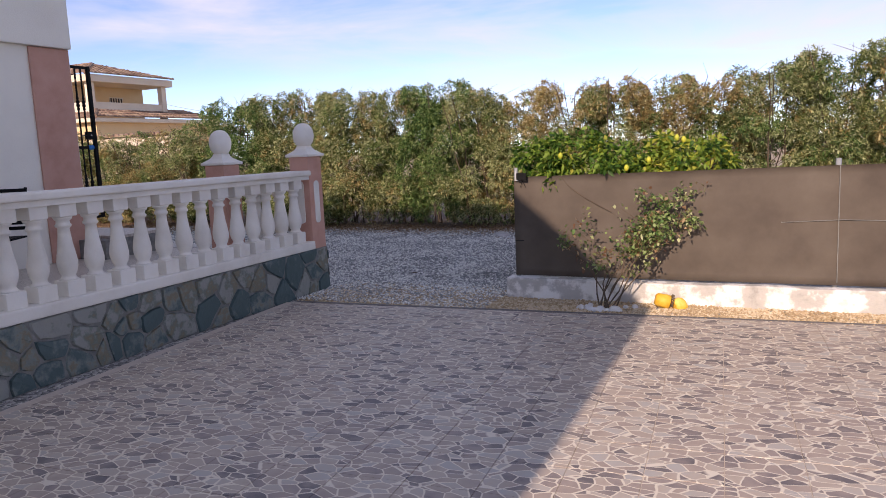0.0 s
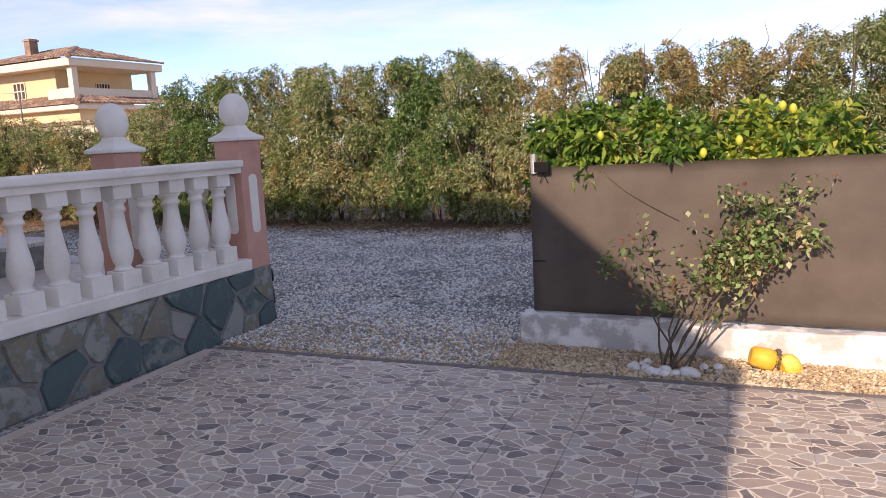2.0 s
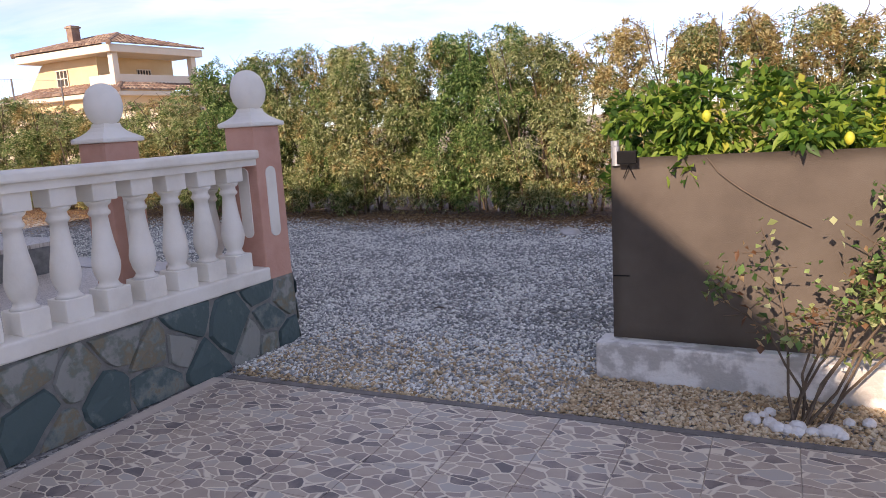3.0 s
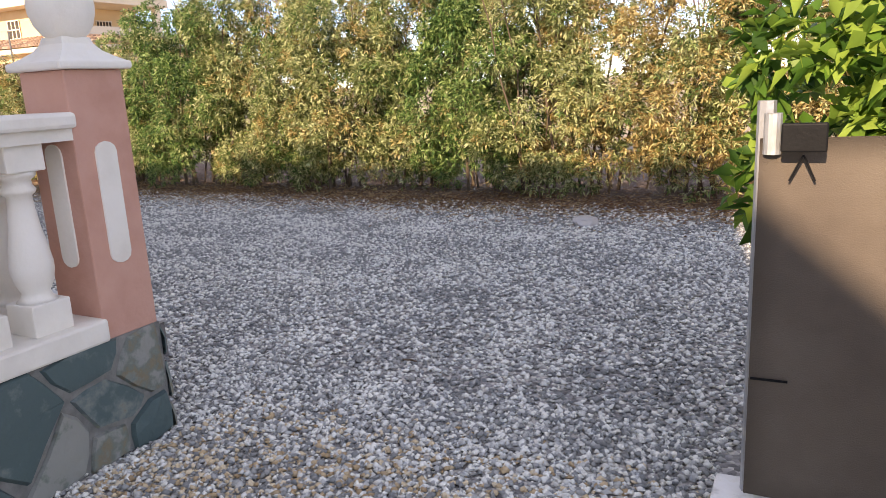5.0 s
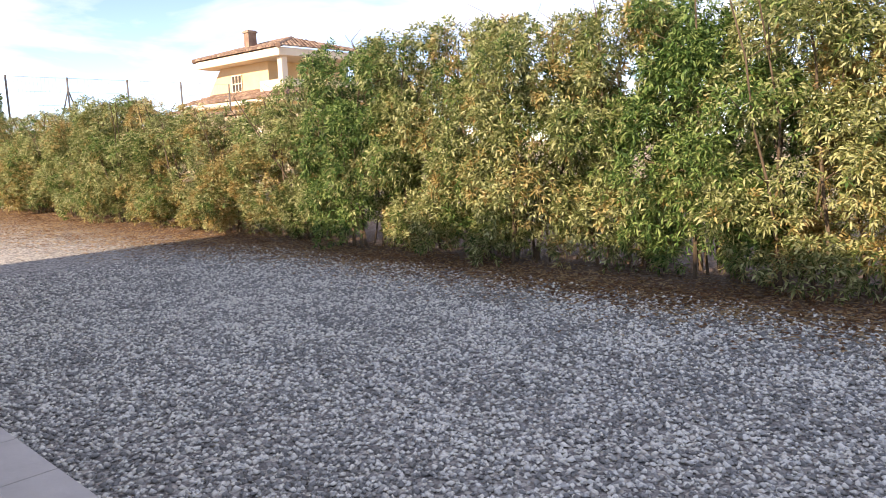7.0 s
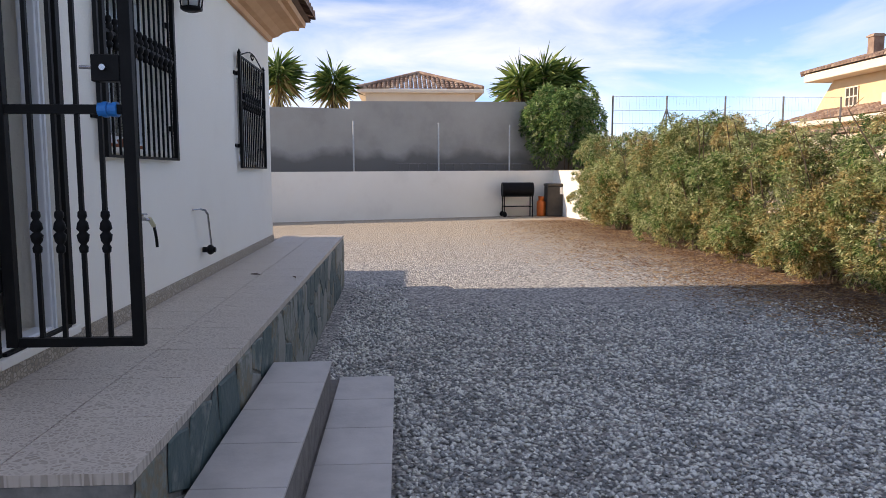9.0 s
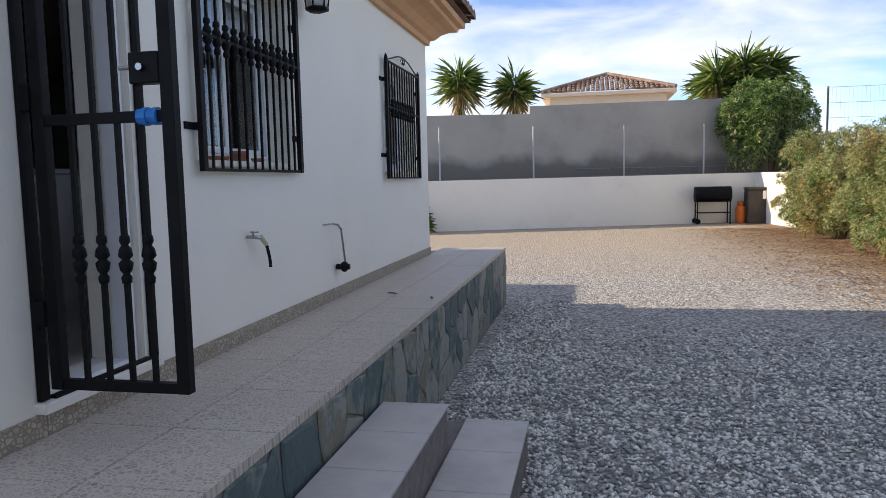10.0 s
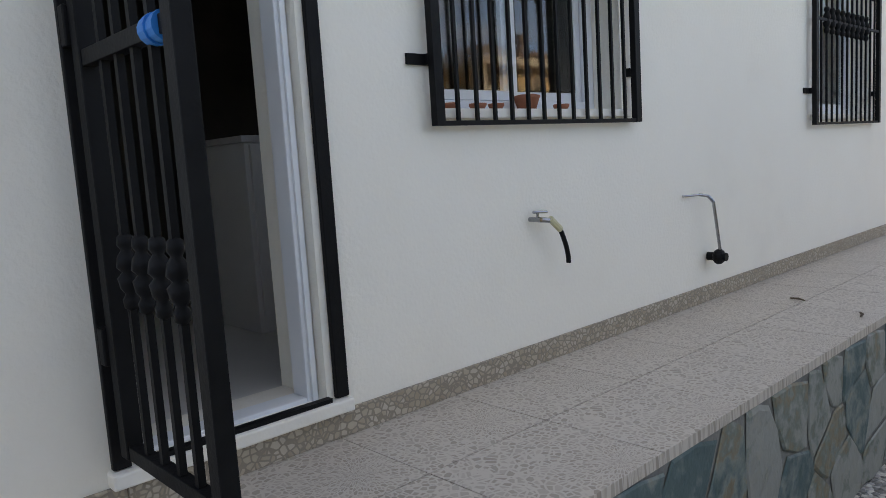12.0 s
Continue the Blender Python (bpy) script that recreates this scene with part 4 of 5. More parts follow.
part("screen", bm, M_SCREEN, fence, "brown woven shade cloth")
for x in (-1.12, 1.85, 4.8, 7.8):
    bm = B()
    rod(bm, (x, 7.43, 0.2), (x, 7.43, 1.36), 0.024)
    part("post", bm, M_STEEL, fence, "galvanised post")
for x in (1.86, 4.82):
    bm = B()
    box(bm, x - 0.004, 7.352, 0.26, x + 0.004, 7.360, 1.27 + 0.012 * (x + 1.13), 0.002)
    part("seam", bm, M_MORTAR, fence, "grey stitched seam of the cloth")
bm = B()
rod(bm, (-1.125, 7.362, 0.60), (-1.03, 7.358, 0.603), 0.004, seg=6)
part("tie", bm, M_BLACK, fence, "black cable tie")
bm = B()
wp = [Vector((1.4 + 0.5 * k, 7.362, 0.80 + 0.025 * math.sin(k * 1.3))) for k in range(10)]
for a, b in zip(wp, wp[1:]):
    rod(bm, a, b, 0.003, seg=5)
part("wire", bm, M_MORTAR, fence, "pale string stretched over the cloth")

bm = B()
cp = [Vector((-0.62 + 0.5 * t, 7.356, 1.26 - 0.36 * t ** 0.7)) for t in [k / 9 for k in range(10)]]
for a, b in zip(cp, cp[1:]):
    rod(bm, a, b, 0.003, seg=5)
part("tendril", bm, M_BARK, fence, "dry vine tendril hanging down")

solar = holder("solar_light", "small solar spotlight fixed to the fence post", "light", at=pose(-1.10, 7.37, 1.27) @ Matrix.Scale(0.75, 4))
bm = B()
rod(bm, (0, 0.0, -0.06), (0, 0.0, 0.08), 0.030, seg=14)
part("mount", bm, M_STEEL, solar, "white plastic mount")
bm = B()
box(bm, 0.03, -0.09, -0.045, 0.17, -0.05, 0.05, 0.006)
part("panel", bm, M_BLACK, solar, "dark solar panel")
bm = B()
rod(bm, (0.10, -0.03, -0.06), (0.06, -0.02, -0.15), 0.004, seg=5)
rod(bm, (0.10, -0.03, -0.06), (0.14, -0.02, -0.15), 0.004, seg=5)
part("clip", bm, M_BLACK, solar)

# ---------------- hedge ----------------
def crown(seed, hx, hy, z0, z1, sprigs, per, length, width, mats, shares, clumps=50, taper=0.45, csize=(0.17, 0.33)):
    """Whorls of narrow leaves sitting on many small clumps, which fill an uneven upright outline with gaps."""
    r = np.random.default_rng(seed)
    a = r.uniform(0, 2 * np.pi, clumps)
    h = r.uniform(0.0, 1.0, clumps) ** 1.15
    rad = np.sqrt(r.uniform(0.12, 1.0, clumps)) * (1 - taper * h ** 2.2) * (0.85 + 0.15 * np.clip(h / 0.15, 0, 1)) * r.uniform(0.82, 1.08, clumps)
    cr = r.uniform(*csize, clumps)
    cz = z0 + cr + h * (z1 - z0 - 1.6 * cr) 
    cc = np.stack([np.cos(a) * rad * (hx - cr * 0.5), np.sin(a) * rad * (hy - cr * 0.5), cz], 1)
    pick = r.choice(clumps, sprigs, p=cr ** 2 / (cr ** 2).sum())
    d = r.normal(0, 1, (sprigs, 3))
    d[:, 2] = d[:, 2] * 0.9 + 0.35
    out = cc[pick] * np.array([1, 1, 0.0])
    d += 0.8 * out / (np.linalg.norm(out, axis=1, keepdims=True) + 1e-6)
    d /= np.linalg.norm(d, axis=1, keepdims=True)
    depth = r.uniform(0.55, 1.0, sprigs) ** 0.5
    c = cc[pick] + d * (cr[pick] * depth)[:, None] * np.array([1, 1, 1.3])
    c[:, 2] = np.maximum(c[:, 2], z0)
    side = np.cross(d, r.normal(0, 1, (sprigs, 3)))
    side /= np.linalg.norm(side, axis=1, keepdims=True) + 1e-9
    side2 = np.cross(d, side)
    k = np.arange(per)
    th = 2 * np.pi * k / per
    lift = 0.35 + 0.75 * (k % 3) / 2
    n = side[:, None] * np.cos(th)[None, :, None] + side2[:, None] * np.sin(th)[None, :, None] + d[:, None] * lift[None, :, None]
    stem = d[:, None] * ((k % 3) * 0.022)[None, :, None]
    v, f = leaves(r, (c[:, None] + stem).reshape(-1, 3) + r.normal(0, 0.006, (sprigs * per, 3)), n.reshape(-1, 3), length, width, 0.2, 0.3)
    tone = r.random(clumps)[pick] * 0.75 + r.normal(0.12, 0.16, sprigs)
    edges = np.quantile(tone, np.cumsum(shares)[:-1])
    mi = np.repeat(np.repeat(np.digitize(tone, edges), per), 2)
    return raw_mesh("crown", v, f, mats, mi)


def branches(seed, hx, hy, z1, stems, material=M_BARK):
    r = random.Random(seed)
    bm = B()
    for _ in range(stems):
        p = Vector((r.uniform(-0.4, 0.4) * hx, r.uniform(-0.4, 0.4) * hy, -0.05))
        rad = r.uniform(0.014, 0.028)
        d = Vector((r.uniform(-0.25, 0.25), r.uniform(-0.2, 0.2), 1))
        for k in range(5):
            q = p + d * z1 * 0.19
            rod(bm, p, q, rad, rad * 0.8, 6)
            if k:
                s = q + Vector((r.uniform(-1, 1) * hx, r.uniform(-1, 1) * hy, r.uniform(0.2, 0.5))) * 0.55
                rod(bm, q, s, rad * 0.55, rad * 0.25, 5)
            p, rad = q, rad * 0.8
            d += Vector((r.uniform(-0.15, 0.15), r.uniform(-0.15, 0.15), 0))
    return finish("branchwork", bm, material)


HM = [M_LEAF, M_OLIVE, M_DRY]
KINDS = {
    "green": ("dense green hedge shrub with long narrow leaves", (0.90, 0.09, 0.01), 105, 4900),
    "olive": ("olive-green hedge shrub with dry lower twigs", (0.13, 0.75, 0.12), 95, 4600),
    "brown": ("low olive and brown hedge shrub, half dried", (0.14, 0.56, 0.30), 90, 4000),
    "dry": ("sparse yellowing hedge shrub with brown leaves", (0.06, 0.40, 0.54), 78, 3300),
}
hedge_meshes = {}
for ki, (k, (lab, sh, cl, n)) in enumerate(KINDS.items()):
    for j in range(3):
        hedge_meshes[k, j] = (crown(31 * ki + j + 1, 1.02, 0.98, 0.04, 2.92, n, 8, 0.077, 0.022, HM, sh, cl, 0.2, (0.14, 0.25)), branches(7 * ki + j, 0.9, 0.7, 3.0, 7))


def shrub(kind, j, x, y, sx, sz, rot, name="hedge_shrub", label=None):
    h = holder(name, label or KINDS[kind][0], "shrub", group="boundary hedge", at=Matrix.Translation((x, y, 0)) @ Matrix.Rotation(rot, 4, "Z") @ Matrix.Diagonal((sx, sx, sz, 1)))
    for nm, me in zip(("crown", "branchwork"), hedge_meshes[kind, j]):
        o = new(nm, me)
        o.parent = h


row = [(7.2, "olive", 1.0), (5.9, "green", 1.05), (4.6, "olive", 1.0), (3.4, "olive", 1.0), (2.3, "olive", 1.02), (1.3, "olive", 0.93), (0.4, "dry", 0.86), (-0.5, "dry", 0.94), (-1.4, "dry", 0.90), (-2.3, "dry", 0.92), (-3.3, "dry", 0.91), (-4.2, "olive", 0.92), (-5.2, "green", 0.98), (-6.2, "olive", 0.98), (-7.2, "olive", 0.98), (-8.2, "olive", 1.0), (-9.3, "olive", 1.02), (-10.3, "green", 0.97), (-11.5, "olive", 0.82), (-12.7, "brown", 0.80), (-13.9, "brown", 0.78), (-15.2, "brown", 0.72), (-16.6, "brown", 0.84), (-18.2, "olive", 0.91), (-19.8, "brown", 0.86), (-21.5, "olive", 0.88), (-23.2, "brown", 0.91), (-24.9, "olive", 0.88), (-26.5, "olive", 0.80)]
for i, (x, k, s) in enumerate(row):
    shrub(k, i % 3, x, 14.36 + 0.16 * math.sin(i * 2.1), 1.0 if x > -14 else 1.12, s, 0.9 * math.sin(i * 3.3) + (math.pi if i % 2 else 0))

n = 48000
px = rng.uniform(-27, 3, n)
py = 13.25 + rng.normal(0, 0.5, n) * (1 + 1.0 * np.clip((-10 - px) / 6, 0, 1)) - 0.35 * np.clip((-10 - px) / 6, 0, 1)
v, f = leaves(rng, np.stack([px, py, rng.uniform(0.004, 0.03, n)], 1), np.zeros((n, 3)), 0.085, 0.028, 0.0, 1.0)
v[:, 2] = np.abs(v[:, 2]) * 0.25 + 0.005
tagged(new("leaf_litter", raw_mesh("leaf_litter", v, f, [M_LITTER])), "brown fallen leaves along the foot of the hedge", "leaves", kind="stuff")

# ---------------- lemon tree, climbing shrub, stones ----------------
lemon = holder("lemon_tree", "low lemon tree with glossy leaves and yellow fruit behind the fence", "tree", at=pose(0.0, 8.15, 0))
for j, (x, y, s, z) in enumerate(((-0.98, -0.42, 0.27, 1.24), (-0.60, -0.40, 0.36, 1.33), (-0.18, -0.40, 0.36, 1.30), (0.24, -0.42, 0.34, 1.25), (0.62, -0.36, 0.36, 1.28))):
    o = new("crown", crown(60 + j, s, 0.36, z - 0.26, z + 0.30, 190, 6, 0.085, 0.042, [M_LEMONLEAF, M_LEMONYOUNG], (0.94, 0.06) if j < 3 else (0.55, 0.45), 14, 0.3, (0.07, 0.14)))
    o.parent = lemon
    o.location = (x, y, 0)
bm = B()
rod(bm, (0, 0, 0), (0.0, 0, 0.9), 0.06, 0.05)
for x, y, z in ((-0.75, -0.2, 1.4), (-0.1, -0.2, 1.5), (0.5, -0.2, 1.4), (0.95, 0, 1.4)):
    rod(bm, (0, 0, 0.85), (x, y, z), 0.035, 0.012)
part("trunk", bm, M_BARK, lemon)
for x, y, z in ((0.03, -0.79, 1.33), (0.24, -0.78, 1.40), (0.48, -0.62, 1.60), (0.54, -0.60, 1.58), (-0.62, -0.80, 1.47)):
    bm = B()
    lathe(bm, [(0.004, -0.033), (0.012, -0.028), (0.021, -0.014), (0.024, 0.0), (0.021, 0.014), (0.011, 0.028), (0.004, 0.032)], (x, y, z), 12)
    part("lemon", bm, M_LEMON, lemon)

rose = holder("rose_bush", "straggling rose bush with thorny stems and yellowing leaves", "shrub", at=pose(-0.12, 6.98, 0.0))
bm = B()
r5 = random.Random(5)
tips = []
for tx, ty, tz in ((-0.40, 0.05, 0.62), (-0.18, 0.1, 0.80), (0.02, 0.0, 0.55), (0.42, 0.2, 0.78), (0.55, 0.22, 1.00), (0.72, 0.25, 1.06), (0.62, 0.2, 0.82), (0.35, 0.2, 0.95), (0.80, 0.27, 0.80), (0.3, 0.1, 0.6)):
    p = Vector((r5.uniform(-0.06, 0.10), r5.uniform(-0.03, 0.05), 0))
    e = Vector((tx, ty, tz))
    prev = p
    for k in range(1, 7):
        q = p.lerp(e, k / 6) + Vector((r5.uniform(-1, 1), r5.uniform(-1, 1), r5.uniform(-1, 1))) * 0.025 + Vector((0, 0, 0.10 * math.sin(math.pi * k / 6)))
        rod(bm, prev, q, 0.0085 * (1 - k / 9), seg=5)
        if k > 2:
            for _ in range(2):
                tw = q + Vector((r5.uniform(-0.14, 0.14), r5.uniform(-0.1, 0.07), r5.uniform(-0.04, 0.13)))
                rod(bm, q, tw, 0.003, seg=4)
                tips += [tw, q.lerp(tw, 0.5)]
        prev = q
    tips += [prev, prev]
part("branchwork", bm, M_BARK, rose)
tp = np.array([t for t in tips if (t.z > 0.3 or r5.random() < 0.35) and (t.x > 0.22 or r5.random() < 0.5)])
dense = tp[(tp[:, 0] > 0.2)]
tp = np.concatenate([tp, dense])
c = np.repeat(tp, 6, 0)
c = c + rng.normal(0, 0.038, c.shape)
v, f = leaves(rng, c, np.repeat(np.tile([[0, -0.3, 0.5]], (len(tp), 1)), 6, 0), 0.048, 0.031, 0.4, 1.3)
o = new("foliage", raw_mesh("foliage", v, f, [M_LEAF, M_OLIVE, M_LITTER], np.repeat(np.repeat(rng.choice(3, len(tp), p=(0.48, 0.36, 0.16)), 6), 2)))
o.parent = rose


def cobble(x, y, s, seed):
    bm = B()
    bmesh.ops.create_icosphere(bm, subdivisions=2, radius=s)
    for v in bm.verts:
        v.co += v.co.normalized() * s * 0.5 * noise.noise(v.co * 14 + Vector((seed, 0, 0)))
        v.co.z *= 0.9
    thing("cobble", bm, M_STONEWHITE, "white cobble ringing the foot of the rose bush", "stone", group="ring of white cobbles", at=pose(x, y, s * 0.5, 0, 0, seed * 50))


for i in range(17):
    a = math.pi * (1.0 + i / 16.0 * 1.0) if i < 12 else math.pi * 2 * r5.random()
    cobble(-0.08 + 0.25 * math.cos(a) + r5.uniform(-0.03, 0.03), 6.99 + 0.10 * math.sin(a) + r5.uniform(-0.03, 0.03), r5.uniform(0.025, 0.041), i)

pot = holder("toppled_pot", "broken ochre pot lying on the pebbles with a chain", "pot", at=pose(0.46, 7.14, 0.065, 0, 14, 12) @ Matrix.Scale(0.8, 4))
bm = B()
lathe(bm, [(0.055, -0.17), (0.075, -0.15), (0.085, -0.05), (0.080, 0.0), (0.07, 0.005)], (0, 0, 0), 18)
bmesh.ops.rotate(bm, cent=(0, 0, 0), matrix=Matrix.Rotation(math.pi / 2, 3, "Y"), verts=bm.verts)
part("body", bm, M_YELLOW, pot, "orange-yellow pot body")
bm = B()
bmesh.ops.create_icosphere(bm, subdivisions=2, radius=0.085)
for q in bm.verts:
    q.co += q.co.normalized() * 0.03 * noise.noise(q.co * 12)
    q.co.x *= 1.15
bmesh.ops.translate(bm, vec=(0.12, 0, 0.0), verts=bm.verts)
part("shard", bm, M_YELLOW, pot, "pale yellow broken piece")
bm = B()
for k in range(9):
    a = math.pi * k / 8
    rod(bm, (0.015, 0.09 * math.cos(a), 0.09 * math.sin(a)), (0.03, 0.09 * math.cos(a + 0.3), 0.09 * math.sin(a + 0.3)), 0.010, seg=6)
part("chain", bm, M_BARK, pot, "rusty chain")

# ---------------- far end of the yard ----------------
W0, W1 = Vector((-24.3, -3.0, 0)), Vector((-30.3, 13.9, 0))
wd = (W1 - W0).normalized()
wn_ = Vector((wd.y, -wd.x, 0))       # towards the yard
if wn_.x < 0:
    wn_ = -wn_


def wall_line(name, a, b, thick, z0, z1, z1b, material, label):
    bm = B()
    d = (b - a).normalized()
    n = Vector((d.y, -d.x, 0)) * thick
    lo = [bm.verts.new(p + Vector((0, 0, z0))) for p in (a, b, b + n, a + n)]
    hi = [bm.verts.new(p + Vector((0, 0, z))) for p, z in ((a, z1), (b, z1b), (b + n, z1b), (a + n, z1))]
    bm.faces.new(hi)
    bm.faces.new(lo[::-1])
    for i in range(4):
        bm.faces.new((lo[i], lo[(i + 1) % 4], hi[(i + 1) % 4], hi[i]))
    bmesh.ops.recalc_face_normals(bm, faces=bm.faces)
    return thing(name, bm, material, label, "wall", kind="structure")


wall_line("wall_low", W0, W1, -0.25, -0.2, 1.55, 1.62, M_HOUSE, "low white rendered retaining wall across the yard")
wall_line("wall_side", W1 + Vector((0.0, 0.0, 0)), Vector((-25.6, 14.6, 0)), 0.25, -0.2, 1.62, 1.6, M_HOUSE, "low white rendered wall behind the hedge")
G0, G1 = W0 - wn_ * 1.1, W1 - wn_ * 1.1 + wd * 2
gm = G0.lerp(G1, 0.52)
wall_line("wall_grey", G0, gm, -0.2, 0, 3.62, 3.70, M_GREYWALL, "tall grey rendered block wall")
wall_line("wall_grey", gm, G1, -0.2, 0, 3.95, 4.25, M_GREYWALL, "taller stretch of grey rendered block wall")
bm = B()
q = [W0 - wn_ * 0.24, W1 - wn_ * 0.24, G1 - wd * 2 + wn_ * 0.01, G0 + wn_ * 0.01]
bm.faces.new([bm.verts.new((p.x, p.y, 1.50)) for p in q])
thing("ground_bank", bm, M_GROUND, "raised strip of earth between the two walls", "ground", kind="structure")
for t in (0.30, 0.405, 0.575, 0.745, 0.90):
    p = W0.lerp(W1, t) - wn_ * 0.5
    bm = B()
    rod(bm, p + Vector((0, 0, 1.4)), p + Vector((0, 0, 3.25)), 0.03)
    thing("fence_post", bm, M_STEEL, "galvanised steel post above the white wall", "post", group="posts over the low wall")
ladder = holder("ladder", "metal ladder lying along the foot of the grey wall", "ladder")
la, lb = W0.lerp(W1, 0.66) - wn_ * 0.7, W0.lerp(W1, 0.96) - wn_ * 0.7
for dz in (1.62, 1.86):
    bm = B()
    rod(bm, la + Vector((0, 0, dz)), lb + Vector((0, 0, dz)), 0.02, seg=6)
    part("stile", bm, M_KERB, ladder)
for k in range(16):
    p = la.lerp(lb, (k + 0.5) / 16)
    bm = B()
    rod(bm, p + Vector((0, 0, 1.62)), p + Vector((0, 0, 1.86)), 0.013, seg=6)
    part("rung", bm, M_KERB, ladder)

# barrel barbecue, gas bottle, water heater casing
bbq = holder("barrel_barbecue", "black barrel barbecue on a wheeled stand", "barbecue", at=pose(-29.25, 12.2, 0, 0, 0, 92))
bm = B()
rod(bm, (-0.55, 0, 0.95), (0.55, 0, 0.95), 0.25, seg=20)
part("barrel", bm, M_BLACK, bbq)
for x in (-0.5, 0.5):
    for y in (-0.2, 0.2):
        bm = B()
        rod(bm, (x, y, 0.0 if x > 0 else 0.08), (x, y, 0.85), 0.02)
        part("leg", bm, M_BLACK, bbq)
for z in (0.35, 0.72):
    bm = B()
    box(bm, -0.5, -0.22, z, 0.5, 0.22, z + 0.025)
    part("shelf", bm, M_BLACK, bbq)
for y in (-0.24, 0.24):
    bm = B()
    rod(bm, (-0.5, y - 0.025, 0.09), (-0.5, y + 0.025, 0.09), 0.09, seg=14)
    part("wheel", bm, M_BLACK, bbq)
gb = holder("gas_bottle", "orange steel gas bottle beside the barbecue", "gas bottle", at=pose(-29.5, 13.1, 0))
bm = B()
lathe(bm, [(0.15, 0.0), (0.16, 0.03), (0.16, 0.46), (0.14, 0.53), (0.07, 0.57), (0.03, 0.58)], seg=18)
part("body", bm, M_ORANGE, gb)
bm = B()
lathe(bm, [(0.10, 0.55), (0.105, 0.70), (0.095, 0.70)], seg=14)
part("collar", bm, M_ORANGE, gb)
tank = holder("dark_bin", "tall dark plastic bin with a white label", "bin", at=pose(-29.5, 13.66, 0) @ Matrix.Scale(0.85, 4))
bm = B()
box(bm, -0.35, -0.48, 0, 0.35, 0.48, 1.25, 0.05)
part("body", bm, M_DARK, tank)
bm = B()
box(bm, -0.38, -0.5, 1.25, 0.38, 0.3, 1.36, 0.04)
part("lid", bm, M_DARK, tank)
bm = B()
box(bm, 0.352, 0.05, 0.92, 0.36, 0.42, 1.22)
part("label", bm, M_WHITE, tank, "white label")

# rounded bush above the wall corner
bush = holder("round_bush", "large rounded green bush hanging over the wall corner", "bush", at=pose(-31.6, 14.15, 1.4))
o = new("crown", crown(90, 2.1, 2.15, 0.2, 3.25, 3200, 8, 0.16, 0.05, [M_LEAF, M_OLIVE], (0.85, 0.15), 60, 0.6, (0.35, 0.6)))
o.parent = bush
o = new("branchwork", branches(91, 1.2, 1.2, 2.6, 5))
o.parent = bush


# ---------------- yuccas ----------------
def yucca(x, y, z0, heads, s, label):
    h = holder("yucca", label, "yucca", group="yuccas beyond the wall", at=pose(x, y, 0))
    r = np.random.default_rng(int(abs(x * 10 + y * 7)))
    bm = B()
    for hx, hy, hz in heads:
        rod(bm, (hx * 0.3, hy * 0.3, 0), (hx, hy, hz), 0.20 * s, 0.13 * s)
    part("trunk", bm, M_BARK, h)
    for hx, hy, hz in heads:
        n = 330
        d = r.normal(0, 1, (n, 3))
        d[:, 2] = d[:, 2] * 0.75 + 0.30
        d /= np.linalg.norm(d, axis=1, keepdims=True)
        c = np.array([hx, hy, hz]) + d * 0.10 * s + np.stack([np.zeros(n), np.zeros(n), r.uniform(-0.45, 0.35, n) * s], 1)
        v, f = leaves(r, c, d, 1.05 * s, 0.085 * s, 0.25, 0.25)
        o = new("leaf_rosette", raw_mesh("leaf_rosette", v, f, [M_YUCCA, M_DRY], np.repeat((d[:, 2] < -0.35).astype(int), 2)))
        o.parent = h
        k = 60
        a = r.uniform(0, 2 * np.pi, k)
        c = np.stack([hx + 0.14 * s * np.cos(a), hy + 0.14 * s * np.sin(a), hz - r.uniform(0.3, 1.1, k) * s], 1)
        v, f = leaves(r, c, np.stack([np.cos(a) * 0.5, np.sin(a) * 0.5, -np.ones(k)], 1), 0.5 * s, 0.06 * s, 0.2, 0.2)
        o = new("dead_leaves", raw_mesh("dead_leaves", v, f, [M_DRY]))
        o.parent = h


yucca(-31.5, 3.6, 0, [(0, 0, 5.1)], 0.95, "tall yucca with a spiky green head and dry skirt")
yucca(-32.0, 5.6, 0, [(0, 0, 4.85)], 0.9, "slender yucca with one spiky green head")
yucca(-34.0, 14.0, 0, [(0, 0, 5.4), (-0.6, 0.9, 5.3), (0.3, -1.0, 5.0)], 1.1, "broad many-headed yucca above the grey wall")
yucca(-26.2, 3.2, 0, [(0, 0, 0.35)], 0.45, "small young yucca growing at the foot of the white wall")

# ---------------- neighbour's roof ----------------
nb = holder("neighbour_house", "neighbouring house with a low clay-tiled hipped roof", "house", at=pose(-46.0, 9.2, 0))
bm = B()
box(bm, -3.0, -2.9, 0, 3.0, 2.9, 5.75)
part("wall", bm, M_CREAM_TRIM, nb)
part("roof", hip_slope(hip_slope(hip_slope(B(), (3.3, 3.3, 5.9), (0, -1, 0), (-1, 0, 0), 6.6, 3.3, 0.36, 0.24), (-3.3, 3.3, 5.9), (1, 0, 0), (0, -1, 0), 6.6, 3.3, 0.36, 0.24), (3.3, -3.3, 5.9), (-1, 0, 0), (0, 1, 0), 6.6, 3.3, 0.36, 0.24), M_ROOF, nb)
bm = B()
box(bm, -3.35, -3.35, 5.72, 3.35, 3.35, 5.92, 0.03)
part("eave", bm, M_CREAM_TRIM, nb)
bm = B()
for s in (-1, 1):
    rod(bm, (3.3, 3.3 * s, 6.0), (0, 0, 7.2), 0.11)
part("hip_ridge", bm, M_ROOF, nb)

